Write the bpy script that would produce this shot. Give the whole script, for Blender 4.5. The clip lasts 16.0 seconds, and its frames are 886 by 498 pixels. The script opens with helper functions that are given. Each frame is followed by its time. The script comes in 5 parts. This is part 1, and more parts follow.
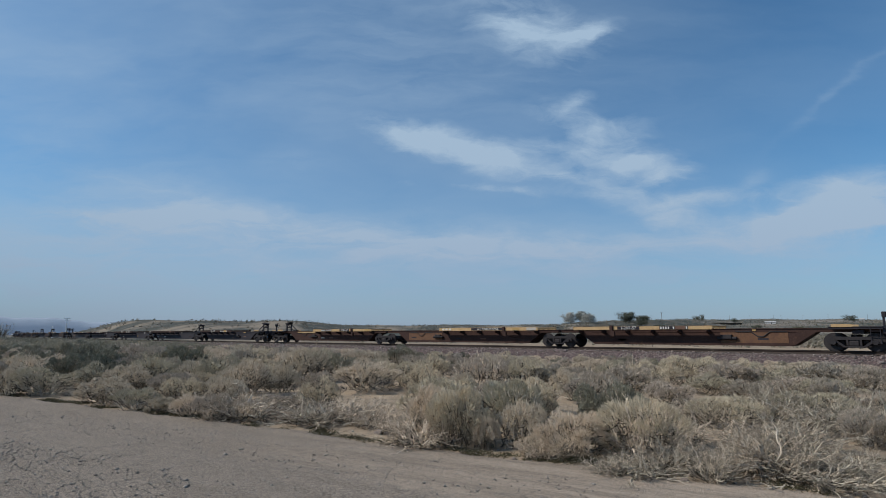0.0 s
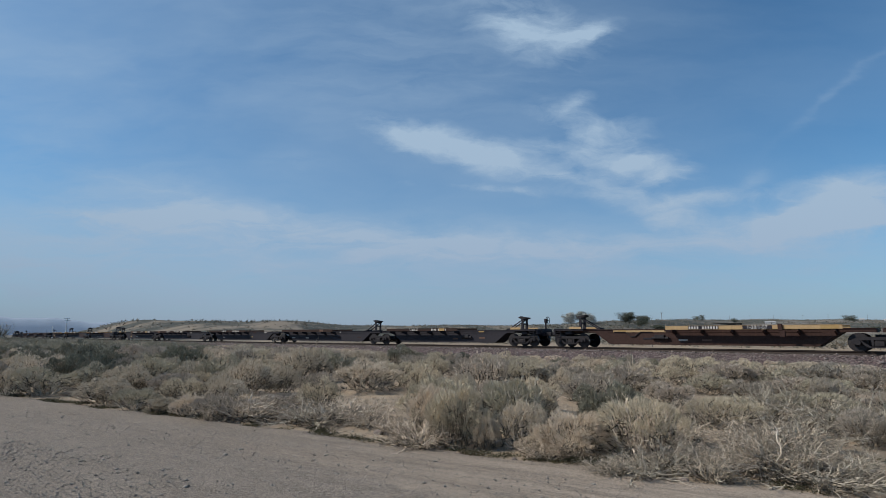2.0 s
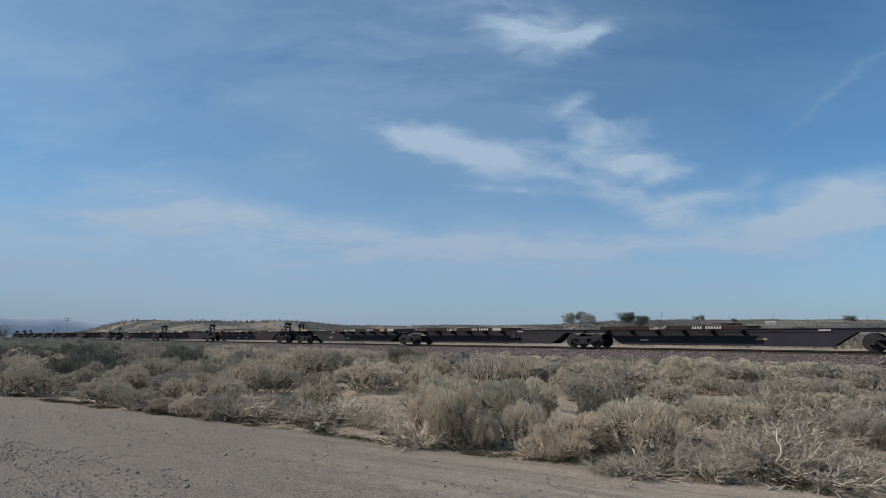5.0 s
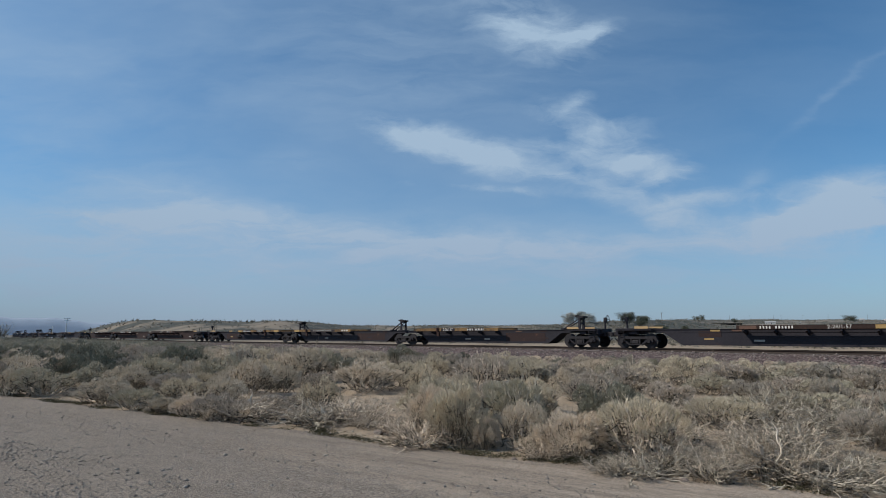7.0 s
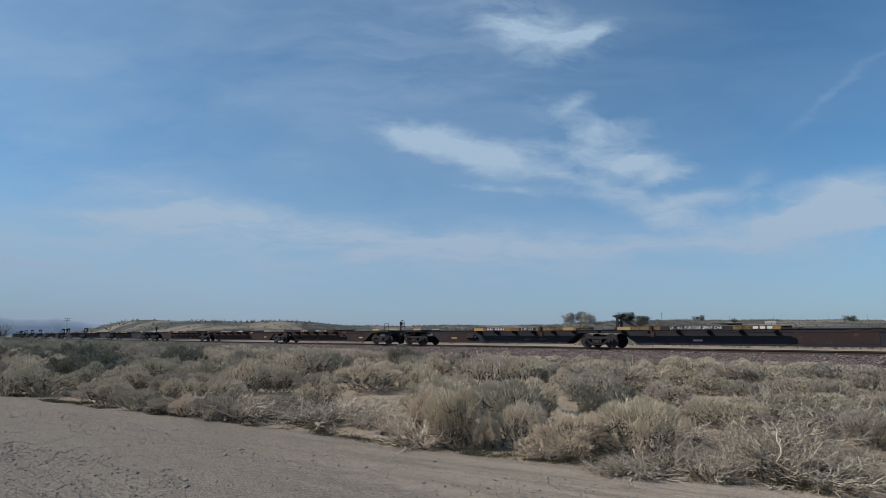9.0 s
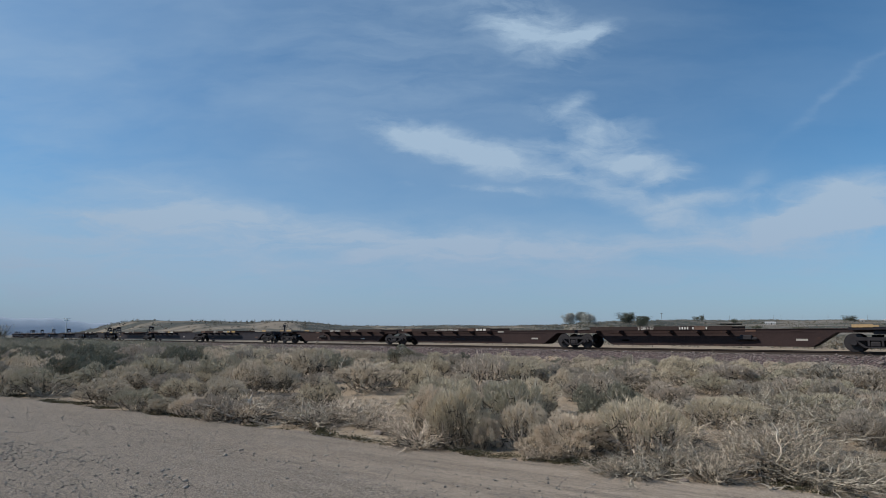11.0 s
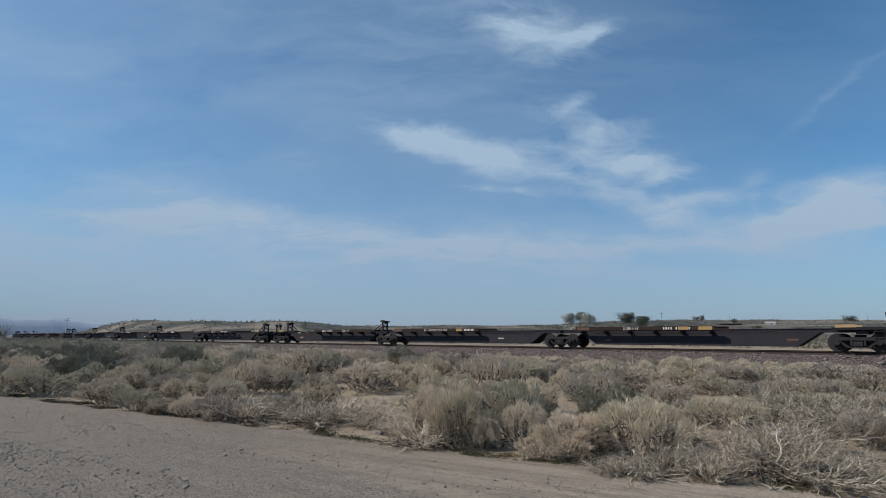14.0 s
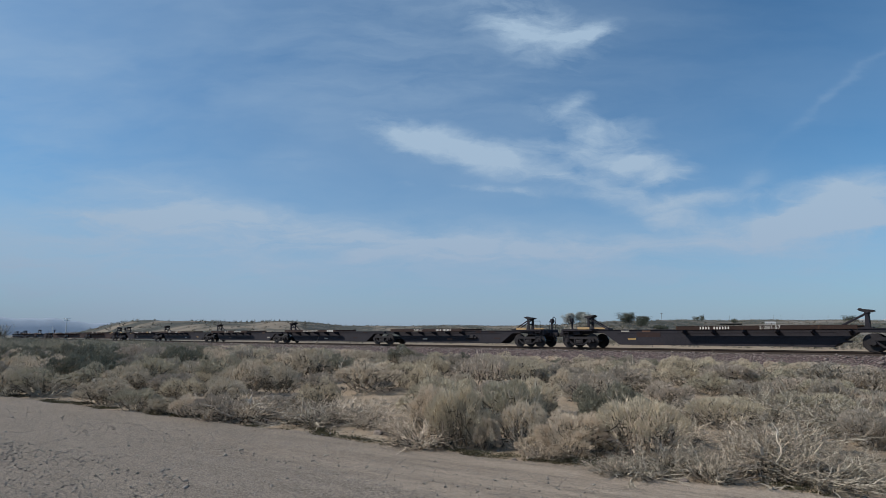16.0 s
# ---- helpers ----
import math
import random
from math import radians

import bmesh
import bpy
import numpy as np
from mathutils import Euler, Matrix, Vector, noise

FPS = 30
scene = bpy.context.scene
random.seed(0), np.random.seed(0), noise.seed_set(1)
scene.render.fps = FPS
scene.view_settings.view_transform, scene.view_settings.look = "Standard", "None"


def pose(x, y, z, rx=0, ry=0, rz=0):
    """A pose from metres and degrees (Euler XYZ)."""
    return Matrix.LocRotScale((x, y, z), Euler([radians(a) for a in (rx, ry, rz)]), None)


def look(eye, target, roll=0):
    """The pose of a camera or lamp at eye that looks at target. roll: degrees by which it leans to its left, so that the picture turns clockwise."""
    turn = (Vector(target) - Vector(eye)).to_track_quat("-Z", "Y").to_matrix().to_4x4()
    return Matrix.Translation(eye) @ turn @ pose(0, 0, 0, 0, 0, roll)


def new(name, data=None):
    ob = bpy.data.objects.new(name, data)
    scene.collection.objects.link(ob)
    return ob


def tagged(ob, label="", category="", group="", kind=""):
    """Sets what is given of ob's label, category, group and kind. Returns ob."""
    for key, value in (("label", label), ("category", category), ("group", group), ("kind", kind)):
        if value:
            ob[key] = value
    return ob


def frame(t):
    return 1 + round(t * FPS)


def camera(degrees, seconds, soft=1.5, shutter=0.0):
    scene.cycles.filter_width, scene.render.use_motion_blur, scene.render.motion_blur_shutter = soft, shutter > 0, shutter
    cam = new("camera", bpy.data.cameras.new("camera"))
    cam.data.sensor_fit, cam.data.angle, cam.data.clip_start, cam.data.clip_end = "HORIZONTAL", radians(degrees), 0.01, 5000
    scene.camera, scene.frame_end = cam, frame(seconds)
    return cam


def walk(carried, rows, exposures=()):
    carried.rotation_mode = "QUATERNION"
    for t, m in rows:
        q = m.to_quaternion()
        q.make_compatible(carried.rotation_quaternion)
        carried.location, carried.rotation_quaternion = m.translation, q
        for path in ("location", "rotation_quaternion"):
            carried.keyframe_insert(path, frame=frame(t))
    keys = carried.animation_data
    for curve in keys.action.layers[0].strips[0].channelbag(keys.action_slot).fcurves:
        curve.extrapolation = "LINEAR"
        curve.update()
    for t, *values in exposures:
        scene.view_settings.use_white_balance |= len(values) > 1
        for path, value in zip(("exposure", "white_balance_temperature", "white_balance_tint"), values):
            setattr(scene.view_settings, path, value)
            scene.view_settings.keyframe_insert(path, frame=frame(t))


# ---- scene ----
import functools

CAM_Z = 1.75
cam = camera(74.34, 16.0, soft=0.78)
PITCH = 8.325


def aim(up=0.0, side=0.0):
    return pose(0, 0, CAM_Z, 90 + PITCH + up, 0, side)


# a tripod-still view with the slightest tremor near the end
walk(cam, [(0, aim()), (4.2, aim(0.02)), (6.3, aim(0.02)), (9.2, aim(0.03)), (11.3, aim(0.05)), (12, aim(0.05)), (12.5, aim(0.0)),
           (13, aim(0.13)), (13.5, aim(-0.11)), (14, aim(0.05)), (14.5, aim(0.02)), (15, aim(-0.07)),
           (15.5, aim(0.2)), (16, aim(0.05))],
     exposures=[(0, -0.1), (16, -0.1)])

# ---------------------------------------------------------------- light
SUN_EL, SUN_AZ = radians(41), radians(-94)      # azimuth from +y, clockwise positive
sun_dir = Vector((math.sin(SUN_AZ) * math.cos(SUN_EL), math.cos(SUN_AZ) * math.cos(SUN_EL), math.sin(SUN_EL)))
sun = new("sun", bpy.data.lights.new("sun", "SUN"))
sun.data.energy, sun.data.angle, sun.data.color = 4.2, radians(0.6), (1.0, 0.925, 0.82)
sun.matrix_world = look(sun_dir * 100, (0, 0, 0))


class Nodes:
    """Small helper to write node trees in few words."""

    def __init__(self, tree):
        self.tree = tree
        tree.nodes.clear()

    def add(self, kind, **inputs):
        n = self.tree.nodes.new(kind)
        for k, v in inputs.items():
            if k == "_operation":
                n.operation = v
                continue
            if k == "_use_clamp":
                n.use_clamp = v
                continue
            key = int(k[1:]) if k[0] == "i" and k[1:].isdigit() else k.replace("__", " ")
            if isinstance(v, bpy.types.NodeSocket):
                self.tree.links.new(v, n.inputs[key])
            else:
                n.inputs[key].default_value = v
        return n

    def math(self, op, a, b=0.0, c=0.0, clamp=False):
        return self.add("ShaderNodeMath", _operation=op, _use_clamp=clamp, i0=a, i1=b, i2=c).outputs[0]

    def noise(self, vec, scale, detail=4.0, rough=0.55, distort=0.0):
        return self.add("ShaderNodeTexNoise", Vector=vec, Scale=scale, Detail=detail, Roughness=rough, Distortion=distort).outputs[0]

    def ramp(self, fac, lo, hi):
        return self.add("ShaderNodeMapRange", Value=fac, From__Min=lo, From__Max=hi).outputs[0]

    def mix(self, fac, a, b, blend="MIX"):
        n = self.tree.nodes.new("ShaderNodeMix")
        n.data_type, n.blend_type = "RGBA", blend
        for i, v in ((0, fac), (6, a), (7, b)):
            if isinstance(v, bpy.types.NodeSocket):
                self.tree.links.new(v, n.inputs[i])
            else:
                n.inputs[i].default_value = v if i == 0 or len(v) == 4 else (*v, 1)
        return n.outputs[2]

    def scaled(self, vec, x, y, z):
        return self.add("ShaderNodeVectorMath", _operation="MULTIPLY", i0=vec, i1=(x, y, z)).outputs[0]


def build_world():
    world = bpy.data.worlds.new("desert_sky")
    scene.world = world
    world.use_nodes = True
    n = Nodes(world.node_tree)
    air = n.add("ShaderNodeTexSky")
    air.sky_type, air.sun_disc, air.sun_elevation, air.sun_rotation = "NISHITA", False, SUN_EL, SUN_AZ
    air.altitude, air.air_density, air.dust_density, air.ozone_density = 700.0, 1.0, 0.4, 3.0
    sky = n.mix(1.0, air.outputs[0], (0.57, 1.01, 1.18), "MULTIPLY")
    way = n.add("ShaderNodeTexCoord").outputs["Generated"]
    sep = n.add("ShaderNodeSeparateXYZ", i0=way)
    depth = n.math("MAXIMUM", n.math("ABSOLUTE", sep.outputs[1]), 0.15)
    u = n.math("DIVIDE", sep.outputs[0], depth)
    v = n.math("DIVIDE", sep.outputs[2], depth)
    flat = n.add("ShaderNodeCombineXYZ", i0=u, i1=v, i2=0.0).outputs[0]
    # wisps: stretched, warped noise breaks the edges of every streak
    warp = n.add("ShaderNodeTexNoise", Vector=n.scaled(flat, 1.6, 3.4, 1), Scale=5.0, Detail=6.0, Roughness=0.6).outputs[1]
    bent = n.add("ShaderNodeVectorMath", _operation="MULTIPLY_ADD", i0=warp, i1=(0.08, 0.045, 0), i2=flat).outputs[0]
    bent = n.add("ShaderNodeVectorMath", _operation="SUBTRACT", i0=bent, i1=(0.04, 0.0225, 0)).outputs[0]
    wisp = n.noise(n.scaled(bent, 1.0, 2.6, 1), 8.0, 8.0, 0.6, 0.5)
    sums = []
    # u, v, half length, half height, slope and strength of the thin cirrus streaks, and of the softer banks
    streaks = [(0.141, 0.566, 0.070, 0.045, -0.3, 0.4), (0.192, 0.533, 0.060, 0.025, -0.1, 0.5), (0.270, 0.546, 0.035, 0.012, 0.2, 0.7), (-0.054, 0.353, 0.045, 0.018, -0.15, 0.65),
               (0.016, 0.331, 0.085, 0.017, -0.24, 0.62), (0.116, 0.304, 0.075, 0.016, -0.1, 0.65), (0.293, 0.361, 0.045, 0.018, 0, 0.6), (0.218, 0.377, 0.040, 0.025, -0.3, 0.4),
               (0.286, 0.311, 0.085, 0.017, -0.15, 0.6), (0.346, 0.299, 0.040, 0.013, 0.2, 0.65), (0.229, 0.409, 0.025, 0.010, 0.4, 0.4), (0.300, 0.250, 0.045, 0.014, -0.2, 0.6),
               (0.389, 0.273, 0.030, 0.010, 0.2, 0.85), (0.390, 0.199, 0.035, 0.012, 0, 0.8), (0.200, 0.280, 0.030, 0.006, 0, 0.5), (0.700, 0.220, 0.110, 0.032, 0.2, 1.0), (0.10, 0.255, 0.10, 0.006, -0.05, 0.35), (0.45, 0.235, 0.08, 0.010, 0.1, 0.65), (0.665, 0.192, 0.10, 0.012, 0.05, 0.9), (0.70, 0.235, 0.06, 0.02, 0.3, 0.6)]
    banks = [(0.625, 0.189, 0.090, 0.014, 0.1, 0.65), (0.707, 0.263, 0.020, 0.014, 0, 0.4), (0.543, 0.270, 0.016, 0.010, 0.4, 0.4), (0.467, 0.167, 0.080, 0.014, 0, 0.4),
               (-0.500, 0.205, 0.110, 0.016, -0.05, 1.0), (-0.62, 0.17, 0.16, 0.03, -0.03, 0.25), (-0.400, 0.219, 0.110, 0.022, -0.15, 0.7), (-0.200, 0.168, 0.230, 0.026, -0.04, 0.9), (0.094, 0.157, 0.120, 0.018, 0, 1.0), (0.40, 0.150, 0.20, 0.014, 0.02, 0.6),
               (0.000, 0.113, 0.900, 0.042, 0, 0.55), (0.753, 0.278, 0.050, 0.012, 0.2, 0.35), (0.708, 0.435, 0.070, 0.008, 0.85, 0.26), (-0.264, 0.304, 0.045, 0.014, -0.1, 0.25),
               (-0.531, 0.268, 0.090, 0.014, 0.1, 0.25), (-0.722, 0.288, 0.150, 0.120, 0, 0.22), (-0.10, 0.56, 0.22, 0.10, 0, 0.22), (0.05, 0.43, 0.28, 0.07, 0, 0.16)]
    for su, sv, lu, lv, slope, power, soft_bank in [(*k, False) for k in streaks] + [(*k, True) for k in banks]:
        p = n.add("ShaderNodeVectorMath", _operation="SUBTRACT", i0=bent, i1=(su, sv, 0)).outputs[0]
        s = n.add("ShaderNodeSeparateXYZ", i0=p)
        across = n.math("DIVIDE", n.math("MULTIPLY_ADD", s.outputs[0], -slope, s.outputs[1]), lv)
        along = n.math("DIVIDE", s.outputs[0], lu)
        d = n.math("ADD", n.math("MULTIPLY", across, across), n.math("MULTIPLY", along, along))
        m = n.math("MULTIPLY", n.math("EXPONENT", n.math("MULTIPLY", d, -0.5)), power)
        sums.append((m, soft_bank))
    total = functools.reduce(lambda p, q: n.math("ADD", p, q), [m for m, soft_bank in sums if not soft_bank])
    haze = functools.reduce(lambda p, q: n.math("ADD", p, q), [m for m, soft_bank in sums if soft_bank])
    # the noise eats into the edges and leaves the hearts whole
    fray = n.math("MULTIPLY", n.math("SUBTRACT", wisp, 0.5), n.math("MULTIPLY", total, 3.2, clamp=True))
    fine = n.math("MULTIPLY", n.math("SUBTRACT", n.noise(n.scaled(bent, 1.0, 1.7, 1), 34.0, 6.0, 0.65, 0.6), 0.5), n.math("MULTIPLY", total, 1.0, clamp=True))
    dens = n.math("ADD", n.math("MULTIPLY_ADD", fray, 1.9, total), n.math("MULTIPLY", fine, 0.55))
    ripple = n.noise(n.scaled(bent, 0.8, 4.2, 1), 7.0, 7.0, 0.62, 0.5)
    body = n.math("ADD", n.ramp(dens, 0.06, 1.15), n.math("MULTIPLY", haze, n.ramp(ripple, 0.22, 0.80)))
    # broad veil, thicker low down and towards the sun
    veil = n.ramp(n.noise(n.scaled(bent, 0.7, 2.4, 1), 2.0, 5.0, 0.55, 0.3), 0.32, 0.8)
    low = n.math("EXPONENT", n.math("MULTIPLY", n.math("ABSOLUTE", v), -5.5))
    left = n.ramp(u, 0.75, -0.8)
    amount = n.math("MULTIPLY_ADD", n.math("MULTIPLY_ADD", left, 0.40, 0.20), veil, n.math("MULTIPLY", low, 0.25))
    amount = n.math("ADD", amount, n.math("MULTIPLY", left, 0.07))
    mask = n.math("ADD", body, amount, clamp=True)
    colour = n.mix(mask, sky, CLOUD)
    dusty = n.mix(n.ramp(u, -0.35, -0.85), HAZE, tuple(c * 0.76 for c in HAZE))
    colour = n.mix(n.math("MULTIPLY", n.math("EXPONENT", n.math("MULTIPLY", n.math("ABSOLUTE", v), -8.0)), 0.92), colour, dusty)
    bg = n.add("ShaderNodeBackground", Color=colour, Strength=SKY_STRENGTH)
    n.add("ShaderNodeOutputWorld", Surface=bg.outputs[0])


SKY_STRENGTH = 0.10
CLOUD = (3.9, 5.3, 6.9)
HAZE = (2.95, 3.58, 4.80)
build_world()

# ---------------------------------------------------------------- materials


def surface(name, dark, light, scale=3.0, rough=0.85, metal=0.0, fine=40.0, fine_amount=0.35, bump=0.3, bump_scale=60.0,
            rust=None, rust_level=0.55, per_object=0.0, coord="Object", bump_dist=0.01, spec=0.3):
    """A two-scale procedural paint, soil or metal: broad patches, fine grain, optional third tone breaking through."""
    m = bpy.data.materials.new(name)
    m.use_nodes = True
    n = Nodes(m.node_tree)
    co = n.add("ShaderNodeTexCoord").outputs[coord] if coord == "Object" else n.add("ShaderNodeNewGeometry").outputs["Position"]
    big = n.ramp(n.noise(co, scale, 5.0, 0.6), 0.3, 0.7)
    col = n.mix(big, dark, light)
    grain = n.noise(co, fine, 4.0, 0.7)
    col = n.mix(fine_amount, col, n.mix(n.ramp(grain, 0.25, 0.75), tuple(c * 0.45 for c in dark), tuple(min(1, c * 1.5) for c in light)))
    if rust:
        spots = n.ramp(n.noise(co, scale * 2.3, 8.0, 0.72), rust_level, rust_level + 0.12)
        col = n.mix(spots, col, rust)
    if per_object:
        rnd = n.add("ShaderNodeObjectInfo").outputs["Random"]
        col = n.mix(1.0, col, n.mix(rnd, (1 - per_object,) * 3, (1 + per_object,) * 3), "MULTIPLY")
    b = n.add("ShaderNodeBump", Strength=bump, Distance=bump_dist, Height=n.noise(co, bump_scale, 5.0, 0.65)).outputs[0]
    sh = n.add("ShaderNodeBsdfPrincipled", Base__Color=col, Roughness=rough, Metallic=metal, Normal=b)
    sh.inputs["Specular IOR Level"].default_value = spec
    n.add("ShaderNodeOutputMaterial", Surface=sh.outputs[0])
    return m


def foliage(name, dark, light, tip, rough=0.8, through_light=0.12):
    """Leaf and twig colours that change per strand and per bush."""
    m = bpy.data.materials.new(name)
    m.use_nodes = True
    n = Nodes(m.node_tree)
    isl = n.add("ShaderNodeNewGeometry").outputs["Random Per Island"]
    rnd = n.add("ShaderNodeObjectInfo").outputs["Random"]
    co = n.add("ShaderNodeTexCoord").outputs["Object"]
    col = n.mix(isl, dark, light)
    col = n.mix(n.ramp(n.noise(co, 2.5, 3.0), 0.4, 0.7), col, tip)
    col = n.mix(1.0, col, n.mix(rnd, (0.75, 0.78, 0.75), (1.2, 1.15, 1.08)), "MULTIPLY")
    sh = n.add("ShaderNodeBsdfPrincipled", Base__Color=col, Roughness=rough)
    sh.inputs["Specular IOR Level"].default_value = 0.2
    thin = n.add("ShaderNodeBsdfTranslucent", Color=col)
    both = n.add("ShaderNodeMixShader", i0=through_light, i1=sh.outputs[0], i2=thin.outputs[0])
    n.add("ShaderNodeOutputMaterial", Surface=both.outputs[0])
    return m


def ground_material():
    m = bpy.data.materials.new("desert_soil")
    m.use_nodes = True
    n = Nodes(m.node_tree)
    co = n.add("ShaderNodeNewGeometry").outputs["Position"]
    sand = n.mix(n.ramp(n.noise(co, 0.35, 5.0, 0.6), 0.35, 0.65), (0.275, 0.214, 0.152), (0.37, 0.292, 0.212))
    litter = n.ramp(n.noise(co, 1.6, 8.0, 0.72), 0.50, 0.62)
    near = n.mix(litter, sand, (0.20, 0.162, 0.122))
    near = n.mix(0.35, near, n.mix(n.ramp(n.noise(co, 22.0, 5.0, 0.75), 0.3, 0.7), (0.12, 0.095, 0.07), (0.50, 0.41, 0.31)))
    # far slopes: sand seen between countless shrubs
    downhill = n.scaled(co, 1.0, 0.2, 0.2)
    scrub = n.ramp(n.noise(downhill, 0.16, 9.0, 0.75), 0.38, 0.50)
    far = n.mix(scrub, (0.150, 0.138, 0.116), (0.070, 0.073, 0.064))
    bare = n.ramp(n.noise(downhill, 0.045, 5.0, 0.62, 0.4), 0.52, 0.60)
    far = n.mix(n.math("MULTIPLY", bare, 0.8), far, (0.265, 0.222, 0.172))
    plain = n.mix(n.ramp(n.noise(co, 0.007, 8.0, 0.72), 0.44, 0.56), (0.215, 0.190, 0.160), (0.070, 0.076, 0.066))
    dist = n.add("ShaderNodeVectorMath", _operation="LENGTH", i0=co).outputs["Value"]
    col = n.mix(n.ramp(dist, 60, 130), near, far)
    col = n.mix(n.ramp(dist, 330, 560), col, plain)
    b = n.add("ShaderNodeBump", Strength=0.7, Distance=0.04, Height=n.noise(co, 9.0, 8.0, 0.7)).outputs[0]
    sh = n.add("ShaderNodeBsdfPrincipled", Base__Color=col, Roughness=0.95, Normal=b)
    sh.inputs["Specular IOR Level"].default_value = 0.1
    n.add("ShaderNodeOutputMaterial", Surface=sh.outputs[0])
    return m


def gravel_material(name, tones, cell, gap_tone, bump=1.0):
    """Crushed stone: every stone its own tone, with relief."""
    m = bpy.data.materials.new(name)
    m.use_nodes = True
    n = Nodes(m.node_tree)
    co = n.add("ShaderNodeNewGeometry").outputs["Position"]
    wob = n.add("ShaderNodeTexNoise", Vector=co, Scale=cell * 0.7, Detail=3.0).outputs[1]
    co2 = n.add("ShaderNodeVectorMath", _operation="MULTIPLY_ADD", i0=wob, i1=(0.6 / cell,) * 3, i2=co).outputs[0]
    vor = n.add("ShaderNodeTexVoronoi", Vector=co2, Scale=cell)
    pick = n.add("ShaderNodeSeparateColor", i0=vor.outputs["Color"]).outputs[0]
    ramp = n.tree.nodes.new("ShaderNodeValToRGB")
    ramp.color_ramp.interpolation = "CONSTANT"
    el = ramp.color_ramp.elements
    for i, c in enumerate(tones):
        e = el[i] if i < 2 else el.new(i / len(tones))
        e.position, e.color = i / len(tones), (*c, 1)
    n.tree.links.new(pick, ramp.inputs[0])
    # each stone's tone turns to the dark one towards its border
    col = n.mix(n.ramp(vor.outputs["Distance"], 0.45, 0.85), ramp.outputs[0], gap_tone)
    b = n.add("ShaderNodeBump", Strength=bump, Distance=0.35 / cell, Height=n.math("SUBTRACT", 1.0, vor.outputs["Distance"])).outputs[0]
    sh = n.add("ShaderNodeBsdfPrincipled", Base__Color=col, Roughness=0.92, Normal=b)
    sh.inputs["Specular IOR Level"].default_value = 0.15
    n.add("ShaderNodeOutputMaterial", Surface=sh.outputs[0])
    return m


def road_material():
    """Graded desert road: packed sand with tyre streaks at the edge, grey crushed gravel towards the crown."""
    m = bpy.data.materials.new("road_gravel")
    m.use_nodes = True
    n = Nodes(m.node_tree)
    co = n.add("ShaderNodeNewGeometry").outputs["Position"]
    along = n.add("ShaderNodeVectorMath", _operation="DOT_PRODUCT", i0=co, i1=(0.843, -0.538, 0)).outputs["Value"]
    across = n.add("ShaderNodeVectorMath", _operation="DOT_PRODUCT", i0=co, i1=(-0.538, -0.843, 0)).outputs["Value"]
    inset = n.math("ADD", across, 7.78)                 # metres in from the edge
    lane = n.add("ShaderNodeCombineXYZ", i0=n.math("MULTIPLY", along, 0.16), i1=inset, i2=0.0).outputs[0]
    sand = n.mix(n.ramp(n.noise(lane, 1.7, 5.0, 0.6, 0.4), 0.32, 0.68), (0.142, 0.117, 0.093), (0.240, 0.200, 0.160))
    sand = n.mix(n.math("MULTIPLY", n.ramp(n.noise(co, 1.3, 6.0, 0.65), 0.40, 0.66), 0.5), sand, (0.275, 0.229, 0.183))
    sand = n.mix(n.math("MULTIPLY", n.ramp(n.math("ADD", along, n.math("MULTIPLY", n.noise(co, 0.7, 4.0), 2.0)), -7.5, 0.0), 0.9), sand, (0.60, 0.485, 0.378))
    grey = n.mix(n.ramp(n.noise(co, 2.4, 6.0, 0.7), 0.35, 0.65), (0.125, 0.115, 0.104), (0.220, 0.200, 0.177))
    # where the gravel lies: patches in bands along the road
    cover = n.math("ADD", n.ramp(n.math("MULTIPLY_ADD", along, -0.22, inset), 0.8, 5.2), n.math("MULTIPLY", n.math("SUBTRACT", n.noise(lane, 1.1, 5.0, 0.6, 0.5), 0.5), 1.7))
    patch = n.ramp(n.math("MULTIPLY_ADD", n.math("SUBTRACT", n.noise(co, 3.1, 6.0, 0.7), 0.5), 1.4, cover), 0.36, 0.68)
    col = n.mix(n.math("MULTIPLY", patch, 0.8), sand, grey)
    # blade and tyre streaks, darker where the fines are gone
    streak = n.ramp(n.noise(n.scaled(lane, 0.6, 1.0, 1.0), 3.4, 6.0, 0.68, 0.3), 0.44, 0.62)
    col = n.mix(n.math("MULTIPLY", streak, 0.72), col, (0.080, 0.070, 0.061))
    wob = n.add("ShaderNodeTexNoise", Vector=co, Scale=22.0, Detail=3.0).outputs[1]
    co2 = n.add("ShaderNodeVectorMath", _operation="MULTIPLY_ADD", i0=wob, i1=(0.03, 0.03, 0.03), i2=co).outputs[0]
    vor = n.add("ShaderNodeTexVoronoi", Vector=co2, Scale=26.0)
    tone = n.add("ShaderNodeSeparateColor", i0=vor.outputs["Color"]).outputs[0]
    pebble = n.mix(tone, (0.085, 0.076, 0.068), (0.36, 0.315, 0.27))
    lies = n.math("MULTIPLY", n.ramp(vor.outputs["Distance"], 0.60, 0.30), n.math("MULTIPLY_ADD", patch, 0.62, 0.22))
    col = n.mix(lies, col, pebble)
    grain = n.noise(co, 40.0, 6.0, 0.85)
    speck = n.noise(co, 95.0, 3.0, 0.7)
    # speckle colour includes painted bright stone tops and the small shadows between them
    col = n.mix(0.55, col, n.mix(n.ramp(n.math("MULTIPLY_ADD", n.math("SUBTRACT", speck, 0.5), 0.8, grain), 0.41, 0.59), (0.036, 0.031, 0.026), (0.54, 0.448, 0.356)))
    clod = n.noise(co, 12.0, 8.0, 0.76)
